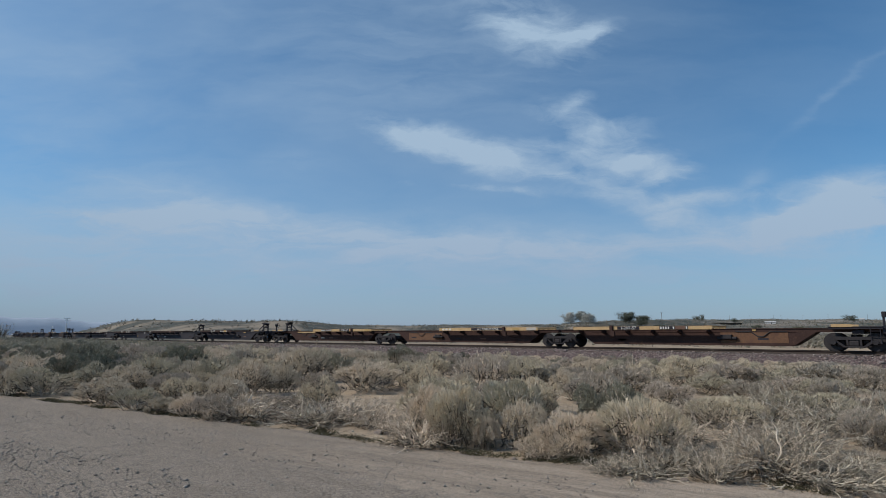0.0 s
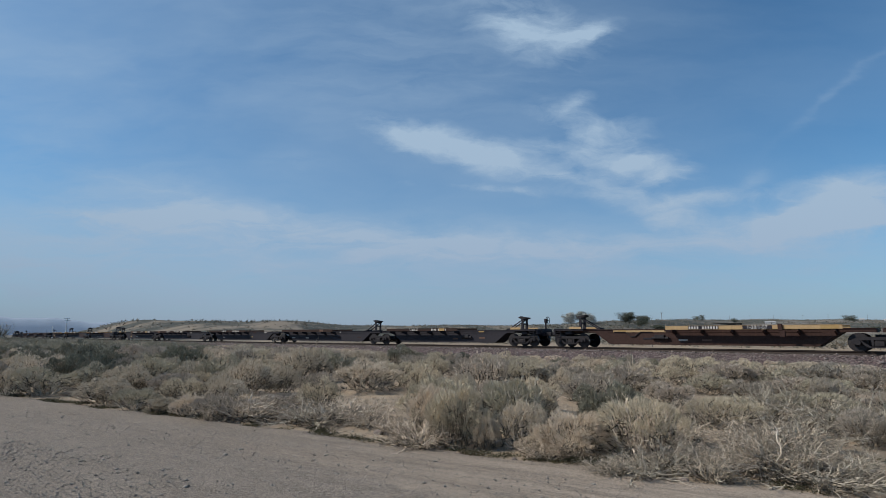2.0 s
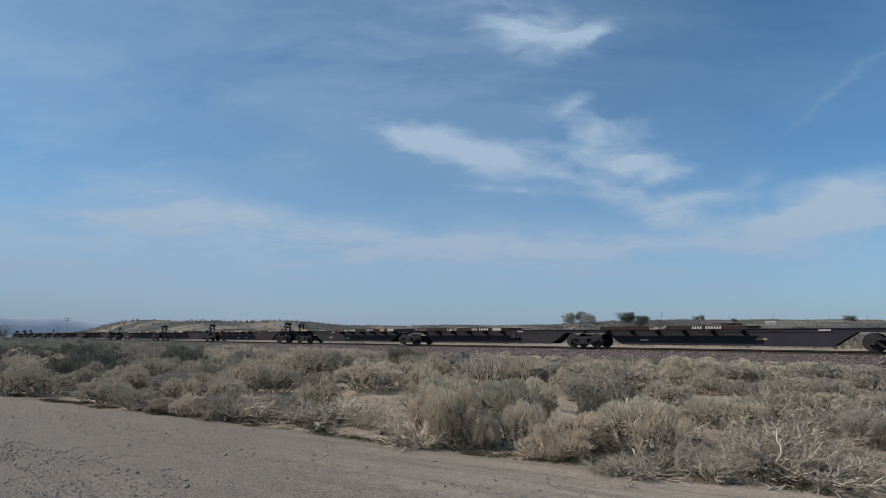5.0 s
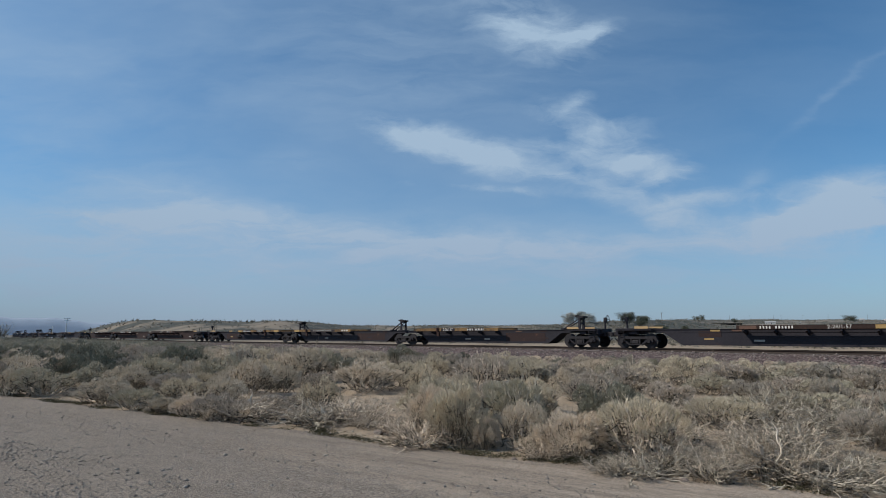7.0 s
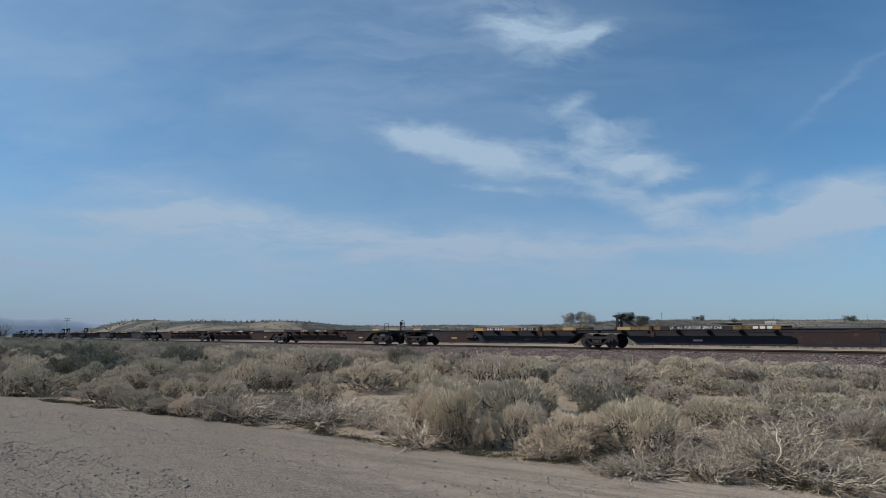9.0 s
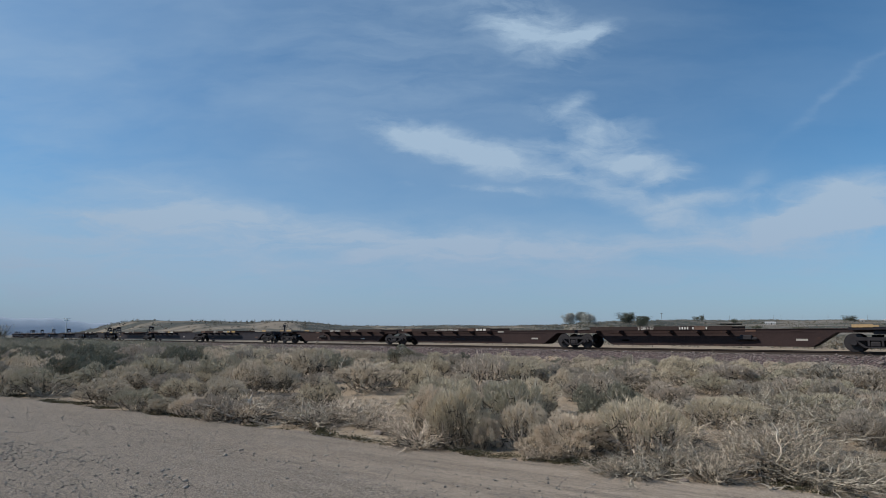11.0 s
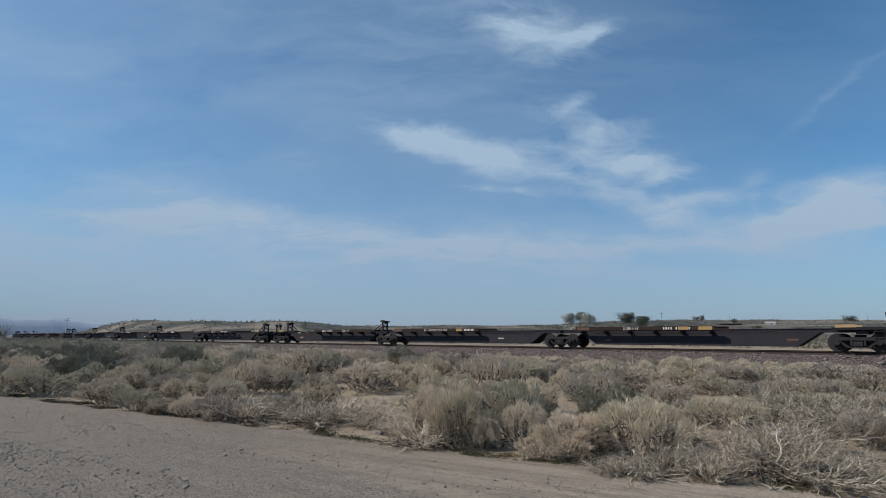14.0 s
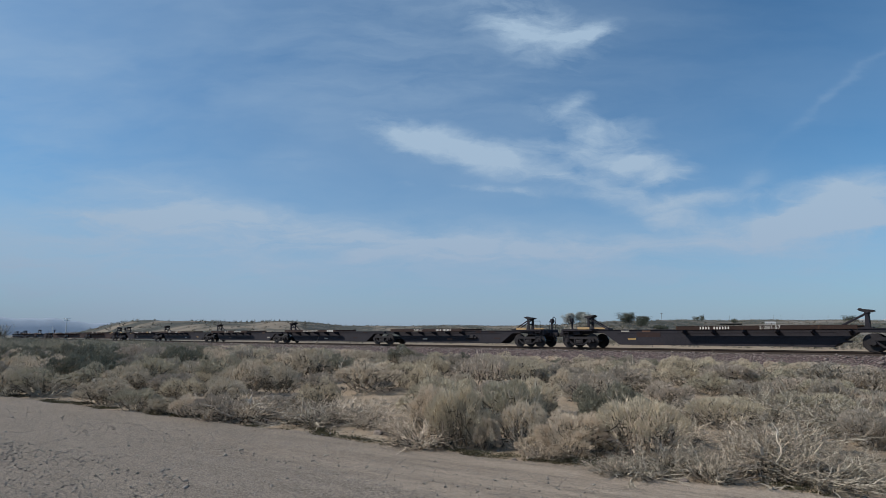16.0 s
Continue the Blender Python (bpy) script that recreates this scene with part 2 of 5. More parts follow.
    high = n.math("ADD", n.math("MULTIPLY", n.math("SUBTRACT", 1.0, vor.outputs["Distance"]), n.math("MULTIPLY_ADD", patch, 0.35, 0.10)), n.math("MULTIPLY_ADD", clod, 1.4, n.math("MULTIPLY", grain, 0.7)))
    b = n.add("ShaderNodeBump", Strength=0.75, Distance=0.028, Height=high).outputs[0]
    sh = n.add("ShaderNodeBsdfPrincipled", Base__Color=col, Roughness=0.94, Normal=b)
    sh.inputs["Specular IOR Level"].default_value = 0.1
    n.add("ShaderNodeOutputMaterial", Surface=sh.outputs[0])
    return m


SOIL = ground_material()
ROAD = road_material()
BALLAST = gravel_material("ballast_stone", [(0.085, 0.060, 0.060), (0.13, 0.091, 0.088), (0.055, 0.042, 0.042), (0.16, 0.115, 0.108), (0.105, 0.075, 0.07), (0.25, 0.21, 0.195)],
                          14.0, (0.05, 0.04, 0.04), 1.0)
STONE = surface("loose_stone", (0.15, 0.12, 0.11), (0.34, 0.29, 0.25), 1.5, 0.9, fine=30, per_object=0.2)
RAIL = surface("rail_steel", (0.028, 0.021, 0.018), (0.05, 0.036, 0.03), 3, 0.7, 0.3, fine=80)
TIE = surface("tie_timber", (0.035, 0.03, 0.027), (0.07, 0.058, 0.05), 4, 0.9, fine=60, per_object=0.25)
TAN = foliage("leaf_tan", (0.47, 0.404, 0.329), (0.65, 0.564, 0.463), (0.53, 0.459, 0.375))
OLIVE = foliage("leaf_olive", (0.42, 0.370, 0.288), (0.60, 0.530, 0.416), (0.48, 0.423, 0.331))
SAGE = foliage("leaf_sage", (0.29, 0.255, 0.222), (0.52, 0.457, 0.40), (0.37, 0.326, 0.285))
GREENISH = foliage("leaf_dull_green", (0.13, 0.132, 0.105), (0.29, 0.28, 0.228), (0.19, 0.19, 0.152))
STEM = foliage("stem_grey", (0.17, 0.14, 0.11), (0.42, 0.355, 0.285), (0.26, 0.215, 0.17), through_light=0.0)
DARKTWIG = foliage("twig_dark", (0.17, 0.143, 0.116), (0.38, 0.325, 0.268), (0.25, 0.213, 0.175))
DUSK = foliage("leaf_dark_scrub", (0.10, 0.092, 0.074), (0.23, 0.208, 0.168), (0.155, 0.145, 0.115))
GREYBRUSH = foliage("leaf_grey_scrub", (0.15, 0.137, 0.118), (0.33, 0.296, 0.25), (0.225, 0.205, 0.172))
# the dark hollow of a shrub, put into the colour of its inner twigs
SHADETWIG = foliage("twig_shade", (0.035, 0.030, 0.026), (0.10, 0.085, 0.07), (0.06, 0.051, 0.042), through_light=0.0)
TWIG = foliage("twig_grey", (0.42, 0.36, 0.30), (0.76, 0.67, 0.575), (0.56, 0.485, 0.41), through_light=0.0)
WEED = foliage("weed_green", (0.035, 0.033, 0.02), (0.095, 0.088, 0.052), (0.06, 0.058, 0.034))
TREE_LEAF = foliage("tree_leaf", (0.075, 0.086, 0.072), (0.16, 0.165, 0.125), (0.105, 0.115, 0.09))
# grey leaves made paler, with aerial haze painted into the colour
TREE_GREY_HAZE = foliage("tree_grey_haze", (0.29, 0.305, 0.305), (0.48, 0.485, 0.465), (0.37, 0.38, 0.37))
BARK = surface("bark", (0.06, 0.05, 0.04), (0.14, 0.12, 0.10), 6, 0.9, fine=60)

# BROWN, BLACK, DARKPLATE: base colours raised to carry haze, BLACK also blued
BROWN = surface("paint_brown", (0.028, 0.019, 0.0195), (0.047, 0.030, 0.028), 0.7, 0.8, fine=14, rust=(0.095, 0.05, 0.035), rust_level=0.58, spec=0.15)
REDBROWN = surface("paint_red_brown", (0.033, 0.020, 0.0185), (0.062, 0.036, 0.030), 0.7, 0.8, fine=12, rust=(0.11, 0.06, 0.04), rust_level=0.58, spec=0.12)
ORANGE = surface("paint_faded_orange", (0.085, 0.043, 0.027), (0.15, 0.078, 0.042), 0.6, 0.75, fine=10, rust=(0.09, 0.045, 0.03), rust_level=0.52)
BLACK = surface("paint_black", (0.019, 0.0185, 0.0245), (0.037, 0.034, 0.0405), 0.6, 0.75, fine=14, rust=(0.07, 0.042, 0.033), rust_level=0.62, spec=0.15)
YELLOW = surface("paint_yellow", (0.34, 0.225, 0.11), (0.44, 0.305, 0.165), 0.9, 0.65, fine=9, rust=(0.19, 0.095, 0.045), rust_level=0.58)
RUSTPLATE = surface("paint_rusted_plate", (0.026, 0.017, 0.016), (0.048, 0.031, 0.026), 0.5, 0.8, fine=9, rust=(0.115, 0.063, 0.038), rust_level=0.56, spec=0.12)
DARKPLATE = surface("paint_dark_plate", (0.029, 0.021, 0.021), (0.050, 0.034, 0.030), 0.6, 0.8, fine=9, rust=(0.14, 0.09, 0.065), rust_level=0.63, spec=0.15)
WORNPLATE = surface("paint_worn_yellow", (0.05, 0.029, 0.02), (0.30, 0.18, 0.07), 0.25, 0.75, fine=6, rust=(0.03, 0.02, 0.017), rust_level=0.48)
# iron and wheel colours also raised and slightly blued to carry haze
TRUCKIRON = surface("cast_iron", (0.021, 0.020, 0.024), (0.046, 0.042, 0.044), 3, 0.8, 0.2, fine=30, spec=0.15)
WHEELSTEEL = surface("wheel_steel", (0.024, 0.022, 0.025), (0.048, 0.043, 0.044), 4, 0.65, 0.3, fine=40, spec=0.15)
TREAD = surface("tread_steel", (0.5, 0.5, 0.5), (0.65, 0.65, 0.65), 5, 0.25, 1.0, fine=60, fine_amount=0.1)
LABEL_Y = surface("placard_yellow", (0.29, 0.185, 0.07), (0.39, 0.26, 0.11), 4, 0.6, fine=30, fine_amount=0.25)
LABEL_W = surface("placard_white", (0.30, 0.27, 0.24), (0.44, 0.40, 0.36), 4, 0.6, fine=30, fine_amount=0.2)
LABEL_R = surface("placard_faded_red", (0.09, 0.05, 0.037), (0.135, 0.077, 0.056), 4, 0.7, fine=30, fine_amount=0.2)
LETTER = surface("lettering_white", (0.46, 0.44, 0.41), (0.62, 0.60, 0.56), 3, 0.6, fine=30, fine_amount=0.3)
GALV = surface("galvanised_steel", (0.38, 0.38, 0.38), (0.55, 0.55, 0.55), 5, 0.45, 0.6, fine=30, fine_amount=0.15)
PALEPAINT = surface("pale_paint", (0.74, 0.74, 0.73), (0.84, 0.84, 0.82), 5, 0.6, fine=30, fine_amount=0.1)
POLEWOOD = surface("pole_timber", (0.10, 0.08, 0.065), (0.17, 0.14, 0.11), 3, 0.9, fine=30)
WHITEWALL = surface("white_wall", (0.36, 0.36, 0.36), (0.45, 0.45, 0.44), 0.6, 0.8, fine=6, fine_amount=0.15)
ROOFING = surface("pale_roofing", (0.32, 0.32, 0.32), (0.42, 0.42, 0.41), 0.5, 0.7, fine=6, fine_amount=0.15)
DARKWALL = surface("dark_sheeting", (0.035, 0.035, 0.035), (0.07, 0.065, 0.06), 0.5, 0.8, fine=4)
GLASS_DARK = surface("window_dark", (0.03, 0.035, 0.04), (0.05, 0.055, 0.06), 2, 0.2, fine=10)
# blue-grey of the air in between, mixed into the range's base colour
HAZED_RANGE = surface("far_range_haze", (0.265, 0.325, 0.40), (0.295, 0.355, 0.43), 0.002, 1.0, fine=0.01, fine_amount=0.1, coord="World", bump=0)

# ---------------------------------------------------------------- geometry helpers


def part(name, data, material, parent=None, label="", m=None):
    """Links a bmesh, or a finished mesh, as ONE mesh object under a thing or part."""
    if isinstance(data, bmesh.types.BMesh):
        me = bpy.data.meshes.new(name)
        data.to_mesh(me)
        data.free()
    else:
        me = data
    if material and not me.materials:
        me.materials.append(material)
    ob = new(name, me)
    if parent:
        ob.parent = parent
    if m is not None:
        ob.matrix_basis = m
    return tagged(ob, label)


MESHES = {}


def shared(key, make, material):
    """A mesh made once for each key and material."""
    k = (key, material.name)
    if k not in MESHES:
        bm = make()
        me = bpy.data.meshes.new(key)
        bm.to_mesh(me)
        bm.free()
        me.materials.append(material)
        MESHES[k] = me
    return MESHES[k]


def box(bm, c, s, bevel=0.0, m=None):
    r = bmesh.ops.create_cube(bm, size=1.0)
    bmesh.ops.scale(bm, vec=s, verts=r["verts"])
    if bevel:
        edges = {e for v in r["verts"] for e in v.link_edges}
        out = bmesh.ops.bevel(bm, geom=list(edges), offset=bevel, segments=1, affect="EDGES")
        vs = list({v for f in out["faces"] for v in f.verts})
    else:
        vs = r["verts"]
    if m is not None:
        bmesh.ops.transform(bm, matrix=m, verts=vs)
    bmesh.ops.translate(bm, vec=c, verts=vs)
    return vs


def cyl(bm, a, b, r0, r1=None, seg=10):
    """A capped cylinder or cone from a to b."""
    a, b = Vector(a), Vector(b)
    d = b - a
    r = bmesh.ops.create_cone(bm, cap_ends=True, segments=seg, radius1=r0, radius2=r0 if r1 is None else r1, depth=d.length)
    bmesh.ops.transform(bm, matrix=Matrix.Translation((a + b) / 2) @ d.to_track_quat("Z", "Y").to_matrix().to_4x4(), verts=r["verts"])
    return r["verts"]


def prism(bm, outline, y0, y1):
    """Extrudes an outline in the x-z plane from y0 to y1."""
    a = [bm.verts.new((x, y0, z)) for x, z in outline]
    b = [bm.verts.new((x, y1, z)) for x, z in outline]
    n = len(outline)
    bm.faces.new(a)
    bm.faces.new(b[::-1])
    for i in range(n):
        bm.faces.new((a[i], b[i], b[(i + 1) % n], a[(i + 1) % n]))
    bmesh.ops.recalc_face_normals(bm, faces=bm.faces)


def arrays_mesh(name, verts, faces, material, smooth=False):
    """A mesh from numpy arrays; all faces have the same number of corners."""
    me = bpy.data.meshes.new(name)
    k = faces.shape[1]
    me.vertices.add(len(verts))
    me.vertices.foreach_set("co", np.ascontiguousarray(verts, dtype=np.float32).ravel())
    me.loops.add(faces.size)
    me.loops.foreach_set("vertex_index", np.ascontiguousarray(faces, dtype=np.int32).ravel())
    me.polygons.add(len(faces))
    me.polygons.foreach_set("loop_start", np.arange(0, faces.size, k, dtype=np.int32))
    me.polygons.foreach_set("loop_total", np.full(len(faces), k, dtype=np.int32))
    me.update(calc_edges=True)
    me.validate()
    if smooth:
        me.polygons.foreach_set("use_smooth", np.ones(len(faces), dtype=bool))
    me.materials.append(material)
    return me


# ---------------------------------------------------------------- the lie of the land
ALPHA = radians(42.298)
U = np.array([math.cos(ALPHA), -math.sin(ALPHA)])      # the way the train goes
W = np.array([math.sin(ALPHA), math.cos(ALPHA)])       # across the track, away from the road
TRACK_D, BEND_AT, BEND_R = 37.257, 60.145, 1138.4
RAIL_Z = 0.896
BEND_C = TRACK_D * W - BEND_AT * U + BEND_R * W
ROAD_P, ROAD_U = np.array([-4.31, 11.98]), np.array([0.843, -0.538])
ROAD_N = np.array([0.538, 0.843])


def track_point(s):
    """Place and unit heading on the track's centre line, s metres along it."""
    if s >= -BEND_AT:
        return TRACK_D * W + s * U, U
    a = (-BEND_AT - s) / BEND_R
    back = -U * math.cos(a) + W * math.sin(a)
    return TRACK_D * W - BEND_AT * U - U * BEND_R * math.sin(a) + W * BEND_R * (1 - math.cos(a)), -back


def past_track(x, y):
    """Signed distance past the centre line, away from the road."""
    along = x * U[0] + y * U[1]
    straight = x * W[0] + y * W[1] - TRACK_D
    arc = BEND_R - np.hypot(x - BEND_C[0], y - BEND_C[1])
    return np.where(along < -BEND_AT, arc, straight)


def past_road(x, y):
    return (x - ROAD_P[0]) * ROAD_N[0] + (y - ROAD_P[1]) * ROAD_N[1]


def smooth(a, b, x):
    t = np.clip((x - a) / (b - a), 0, 1)
    return t * t * (3 - 2 * t)


def bumps(x, y, scale, seed=0.0):
    """Cheap smooth undulation of about unit size."""
    x, y = x / scale + seed, y / scale - seed * 1.7
    return (np.sin(x * 1.3 + 0.7 * np.sin(y * 1.1)) + np.sin(y * 1.7 + 1.3 * np.sin(x * 0.8 + 2)) + np.sin(0.9 * x + 1.4 * y + np.sin(x * 2.1))) / 3


def ridge(u):
    """Distance and height of the ridge that makes the skyline, by direction u = x / y."""
    hill = smooth(-0.625, -0.56, u) * (1 - smooth(-0.30, -0.12, u))
    knoll = np.exp(-((u - 0.235) / 0.06) ** 2)
    east = smooth(0.19, 0.36, u)
    rise = 0.0125 + hill * (0.0082 + 0.0012 * np.sin(u * 21)) + knoll * 0.003 + east * 0.0108 + 0.0006 * np.sin(u * 47 + 1)
    rise = rise * smooth(-0.72, -0.60, u) + 0.002
    far = 420 - 160 * smooth(-0.1, -0.3, u) - 80 * knoll + 900 * smooth(0.30, 0.5, u)
    return far, rise * far / np.sqrt(1 + u * u) + CAM_Z


def land(x, y):
    """Height of the ground."""
    x, y = np.asarray(x, float), np.asarray(y, float)
    q, w = past_track(x, y), past_road(x, y)
    z = 0.10 * smooth(2, 20, w) + smooth(0.2, 2.0, w) * (0.07 * bumps(x, y, 1.9) + 0.05 * bumps(x, y, 0.8, 3)) * smooth(-3.5, -8, q)
    z = z - 0.012 * smooth(0.5, -0.6, w) + 0.015 * bumps(x, y, 2.7, 5) * smooth(0, -1, w)
    z = z + 0.52 * smooth(-2.0, 2.4, q)
    r = np.hypot(x, y)
    u = np.where(y > 1, x / np.maximum(y, 1), np.where(x > 0, 2.0, -2.0))
    u = np.clip(u, -1.6, 1.6)
    R, top = ridge(u)
    f = np.clip((np.minimum(r, R) - 0.34 * R) / (0.66 * R), 0, 1)
    shape = np.where(u < 0.25, f * f * (3 - 2 * f), f ** 1.15)
    up = (top - z) * shape * smooth(3, 40, q)
    roll = bumps(x, y, 23, 1) * 0.35 * smooth(15, 60, q) + bumps(x, y, 9, 4) * 0.12 * smooth(6, 30, q)
    return z + up + roll * (1 - 0.6 * smooth(0.9, 1.0, r / R))


def build_ground():
    az = np.radians(np.concatenate([np.arange(-180, -52, 4.0), np.arange(-52, 52, 0.5), np.arange(52, 180, 4.0)]))
    rad = np.concatenate([[0.0], np.geomspace(1.5, 4600, 240)])
    A, R = np.meshgrid(az, rad, indexing="ij")
    X, Y = np.sin(A) * R, np.cos(A) * R
    V = np.stack([X, Y, land(X, Y)], -1).reshape(-1, 3)
    n, k = len(az), len(rad)
    i, j = np.meshgrid(np.arange(n), np.arange(k - 1), indexing="ij")
    a, b = i * k + j, ((i + 1) % n) * k + j
    F = np.stack([a, b, b + 1, a + 1], -1).reshape(-1, 4)
    me = arrays_mesh("ground", V, F, SOIL, True)
    tagged(new("ground", me), "pale sandy desert ground rising to low scrubby hills", "ground", kind="structure")


build_ground()


def build_road():
    """The graded gravel road on which the camera stands, with a ragged edge."""
    along = np.arange(-70, 60, 0.25)
    across = np.concatenate([np.geomspace(0.05, 4, 22), np.arange(4.5, 13, 0.5)])
    S, T = np.meshgrid(along, across, indexing="ij")
    edge = 0.16 * bumps(S, S * 0.3, 0.55, 2) + 0.22 * bumps(S, S * 0.2, 2.3, 7)
    off = 0.28 - T + edge * np.exp(-T / 0.6)
    X = ROAD_P[0] + ROAD_U[0] * S + ROAD_N[0] * off
    Y = ROAD_P[1] + ROAD_U[1] * S + ROAD_N[1] * off
    Z = land(X, Y) + 0.045 * smooth(0.04, 0.5, T) - 0.012 + 0.007 * bumps(X, Y, 0.33, 9) + 0.008 * np.sin(T * 2.6)
    k = len(across)
    i, j = np.meshgrid(np.arange(len(along) - 1), np.arange(k - 1), indexing="ij")
    a = i * k + j
    F = np.stack([a, a + k, a + k + 1, a + 1], -1).reshape(-1, 4)[:, ::-1]
    me = arrays_mesh("road", np.stack([X, Y, Z], -1).reshape(-1, 3), F, ROAD, True)
    tagged(new("road", me), "unpaved tan gravel road with loose stones", "road", kind="structure")


build_road()


def sweep(stations, profile):
    """A strip swept along the track: profile of (offset across, height above rail top)."""
    V, k = [], len(profile)
    for s in stations:
        p, h = track_point(s)
        side = np.array([-h[1], h[0]])
        V += [(p[0] + side[0] * o, p[1] + side[1] * o, RAIL_Z + z) for o, z in profile]
    F = [(i * k + j, i * k + j + 1, (i + 1) * k + j + 1, (i + 1) * k + j) for i in range(len(stations) - 1) for j in range(k - 1)]
    return np.array(V), np.array(F)


STATIONS = np.concatenate([np.arange(-700, -120, 6.0), np.arange(-120, 30, 0.5), np.arange(30, 420, 6.0)])


def build_track():
    V, F = sweep(STATIONS, [(-4.4, -1.0), (-3.9, -0.82), (-3.0, -0.52), (-2.2, -0.27), (-1.75, -0.2), (0, -0.215), (1.75, -0.2), (2.3, -0.3), (3.2, -0.5), (3.6, -0.7)])
    n = len(V) // 10
    V = V.reshape(n, 10, 3)
    V[:, :, 2] += 0.035 * bumps(V[:, :, 0] * 3.1, V[:, :, 1] * 3.1, 1.0, 2)
    V = V.reshape(-1, 3)
    tagged(new("ballast", arrays_mesh("ballast", V, F, BALLAST, True)), "purplish brown crushed-stone ballast bed of the track", "ballast", kind="structure")
    track = tagged(new("railway_track"), "weathered steel rails on dark timber ties", "track", kind="structure")
    prof = [(-0.07, -0.172), (-0.07, -0.16), (-0.012, -0.135), (-0.010, -0.05), (-0.036, -0.038), (-0.036, -0.004), (-0.030, 0.0),
            (0.030, 0.0), (0.036, -0.004), (0.036, -0.038), (0.010, -0.05), (0.012, -0.135), (0.07, -0.16), (0.07, -0.172), (-0.07, -0.172)]
    for off in (-0.7535, 0.7535):
        V, F = sweep(STATIONS, [(o + off, z) for o, z in prof])
        part("rail", arrays_mesh("rail", V, F, RAIL), RAIL, track)
    bm = bmesh.new()
    box(bm, (0, 0, 0), (0.23, 2.6, 0.16), 0.012)
    tie = bpy.data.meshes.new("tie")
    bm.to_mesh(tie)
    bm.free()
    tie.materials.append(TIE)
    for i in range(230):
        p, h = track_point(8 - i * 0.5)
        part("tie", tie, TIE, track, m=pose(p[0], p[1], RAIL_Z - 0.245, 0, 0, math.degrees(math.atan2(h[1], h[0])) + random.uniform(-1, 1)))


build_track()

# ---------------------------------------------------------------- the train: articulated spine cars
WHEEL_R = 0.46
SPEED, PHASE = 18.4, 0.000911


def run_of(t):
    """Metres that the train has come since the start of the clip's clock."""
    return SPEED * (t + PHASE * (t - 8) ** 2 / 2) + 0.38


def make_side_frame():
    bm = bmesh.new()
    prism(bm, [(-1.16, 0.40), (-1.16, 0.60), (-0.98, 0.68), (-0.62, 0.74), (0.62, 0.74), (0.98, 0.68), (1.16, 0.60), (1.16, 0.40), (0.98, 0.36),
               (0.80, 0.58), (-0.80, 0.58), (-0.98, 0.36)], -0.07, 0.07)
    for s in (-1, 1):
        prism(bm, [(s * 0.98, 0.60), (s * 0.80, 0.60), (s * 0.30, 0.20), (s * 0.46, 0.20)], -0.06, 0.06)
        prism(bm, [(s * 0.24, 0.60), (s * 0.33, 0.60), (s * 0.33, 0.30), (s * 0.24, 0.30)], -0.075, 0.075)
        cyl(bm, (s * 0.89, -0.16, WHEEL_R), (s * 0.89, 0.1, WHEEL_R), 0.125, seg=12)
    box(bm, (0, 0, 0.225), (0.92, 0.16, 0.07), 0.015)
    bmesh.ops.recalc_face_normals(bm, faces=bm.faces)
    return bm


def make_springs():
    bm = bmesh.new()
    box(bm, (0, 0, 0.39), (0.44, 0.15, 0.26), 0.04)
    return bm


def make_bolster():
    bm = bmesh.new()
    box(bm, (0, 0, 0.60), (0.40, 2.1, 0.16), 0.03)
    cyl(bm, (0, 0, 0.66), (0, 0, 0.86), 0.26, seg=16)
    for s in (-1, 1):
        box(bm, (s * 0.42, 0, 0.42), (0.07, 1.5, 0.14), 0.01)
        for y in (-0.75, 0.75):
            box(bm, (s * 0.385, y, 0.46), (0.07, 0.12, 0.32), 0.015)
    return bm


def make_wheelset():
    bm = bmesh.new()
    cyl(bm, (0, -1.02, 0), (0, 1.02, 0), 0.085, seg=12)
    for s in (-1, 1):
        cyl(bm, (0, s * 0.70, 0), (0, s * 0.725, 0), WHEEL_R + 0.027, seg=20)
        cyl(bm, (0, s * 0.725, 0), (0, s * 0.815, 0), WHEEL_R, WHEEL_R - 0.004, seg=20)
        cyl(bm, (0, s * 0.815, 0), (0, s * 0.84, 0), 0.15, 0.13, seg=16)
        for k in range(6):
            a = k * math.pi / 3
            cyl(bm, (0.27 * math.cos(a), s * 0.815, 0.27 * math.sin(a)), (0.27 * math.cos(a), s * 0.822, 0.27 * math.sin(a)), 0.035, seg=8)
    return bm


WHEELSETS = []


def add_truck(unit, x, lam):
    truck = part("truck", shared("truck", make_bolster, TRUCKIRON), TRUCKIRON, unit, "grimy cast-steel freight truck", Matrix.Translation((x, 0, 0)))
    for y in (-1.0, 1.0):
        part("side_frame", shared("side_frame", make_side_frame, TRUCKIRON), TRUCKIRON, truck, m=Matrix.Translation((0, y, 0)))
        part("spring_nest", shared("spring_nest", make_springs, WHEELSTEEL), WHEELSTEEL, truck, m=Matrix.Translation((0, y, 0)))
    for s in (-0.89, 0.89):
        ws = part("wheelset", shared("wheelset", make_wheelset, WHEELSTEEL), WHEELSTEEL, truck, m=Matrix.Translation((s, 0, WHEEL_R)))
        if len(ws.data.materials) < 2:
            ws.data.materials.append(TREAD)
            for p in ws.data.polygons:
                c = p.center
                if abs(p.normal.y) < 0.3 and math.hypot(c.x, c.z) > WHEEL_R - 0.02 and 0.72 < abs(c.y) < 0.82:
                    p.material_index = 1
        WHEELSETS.append((ws, s, lam))
    return truck


SILL_Y = 0.62


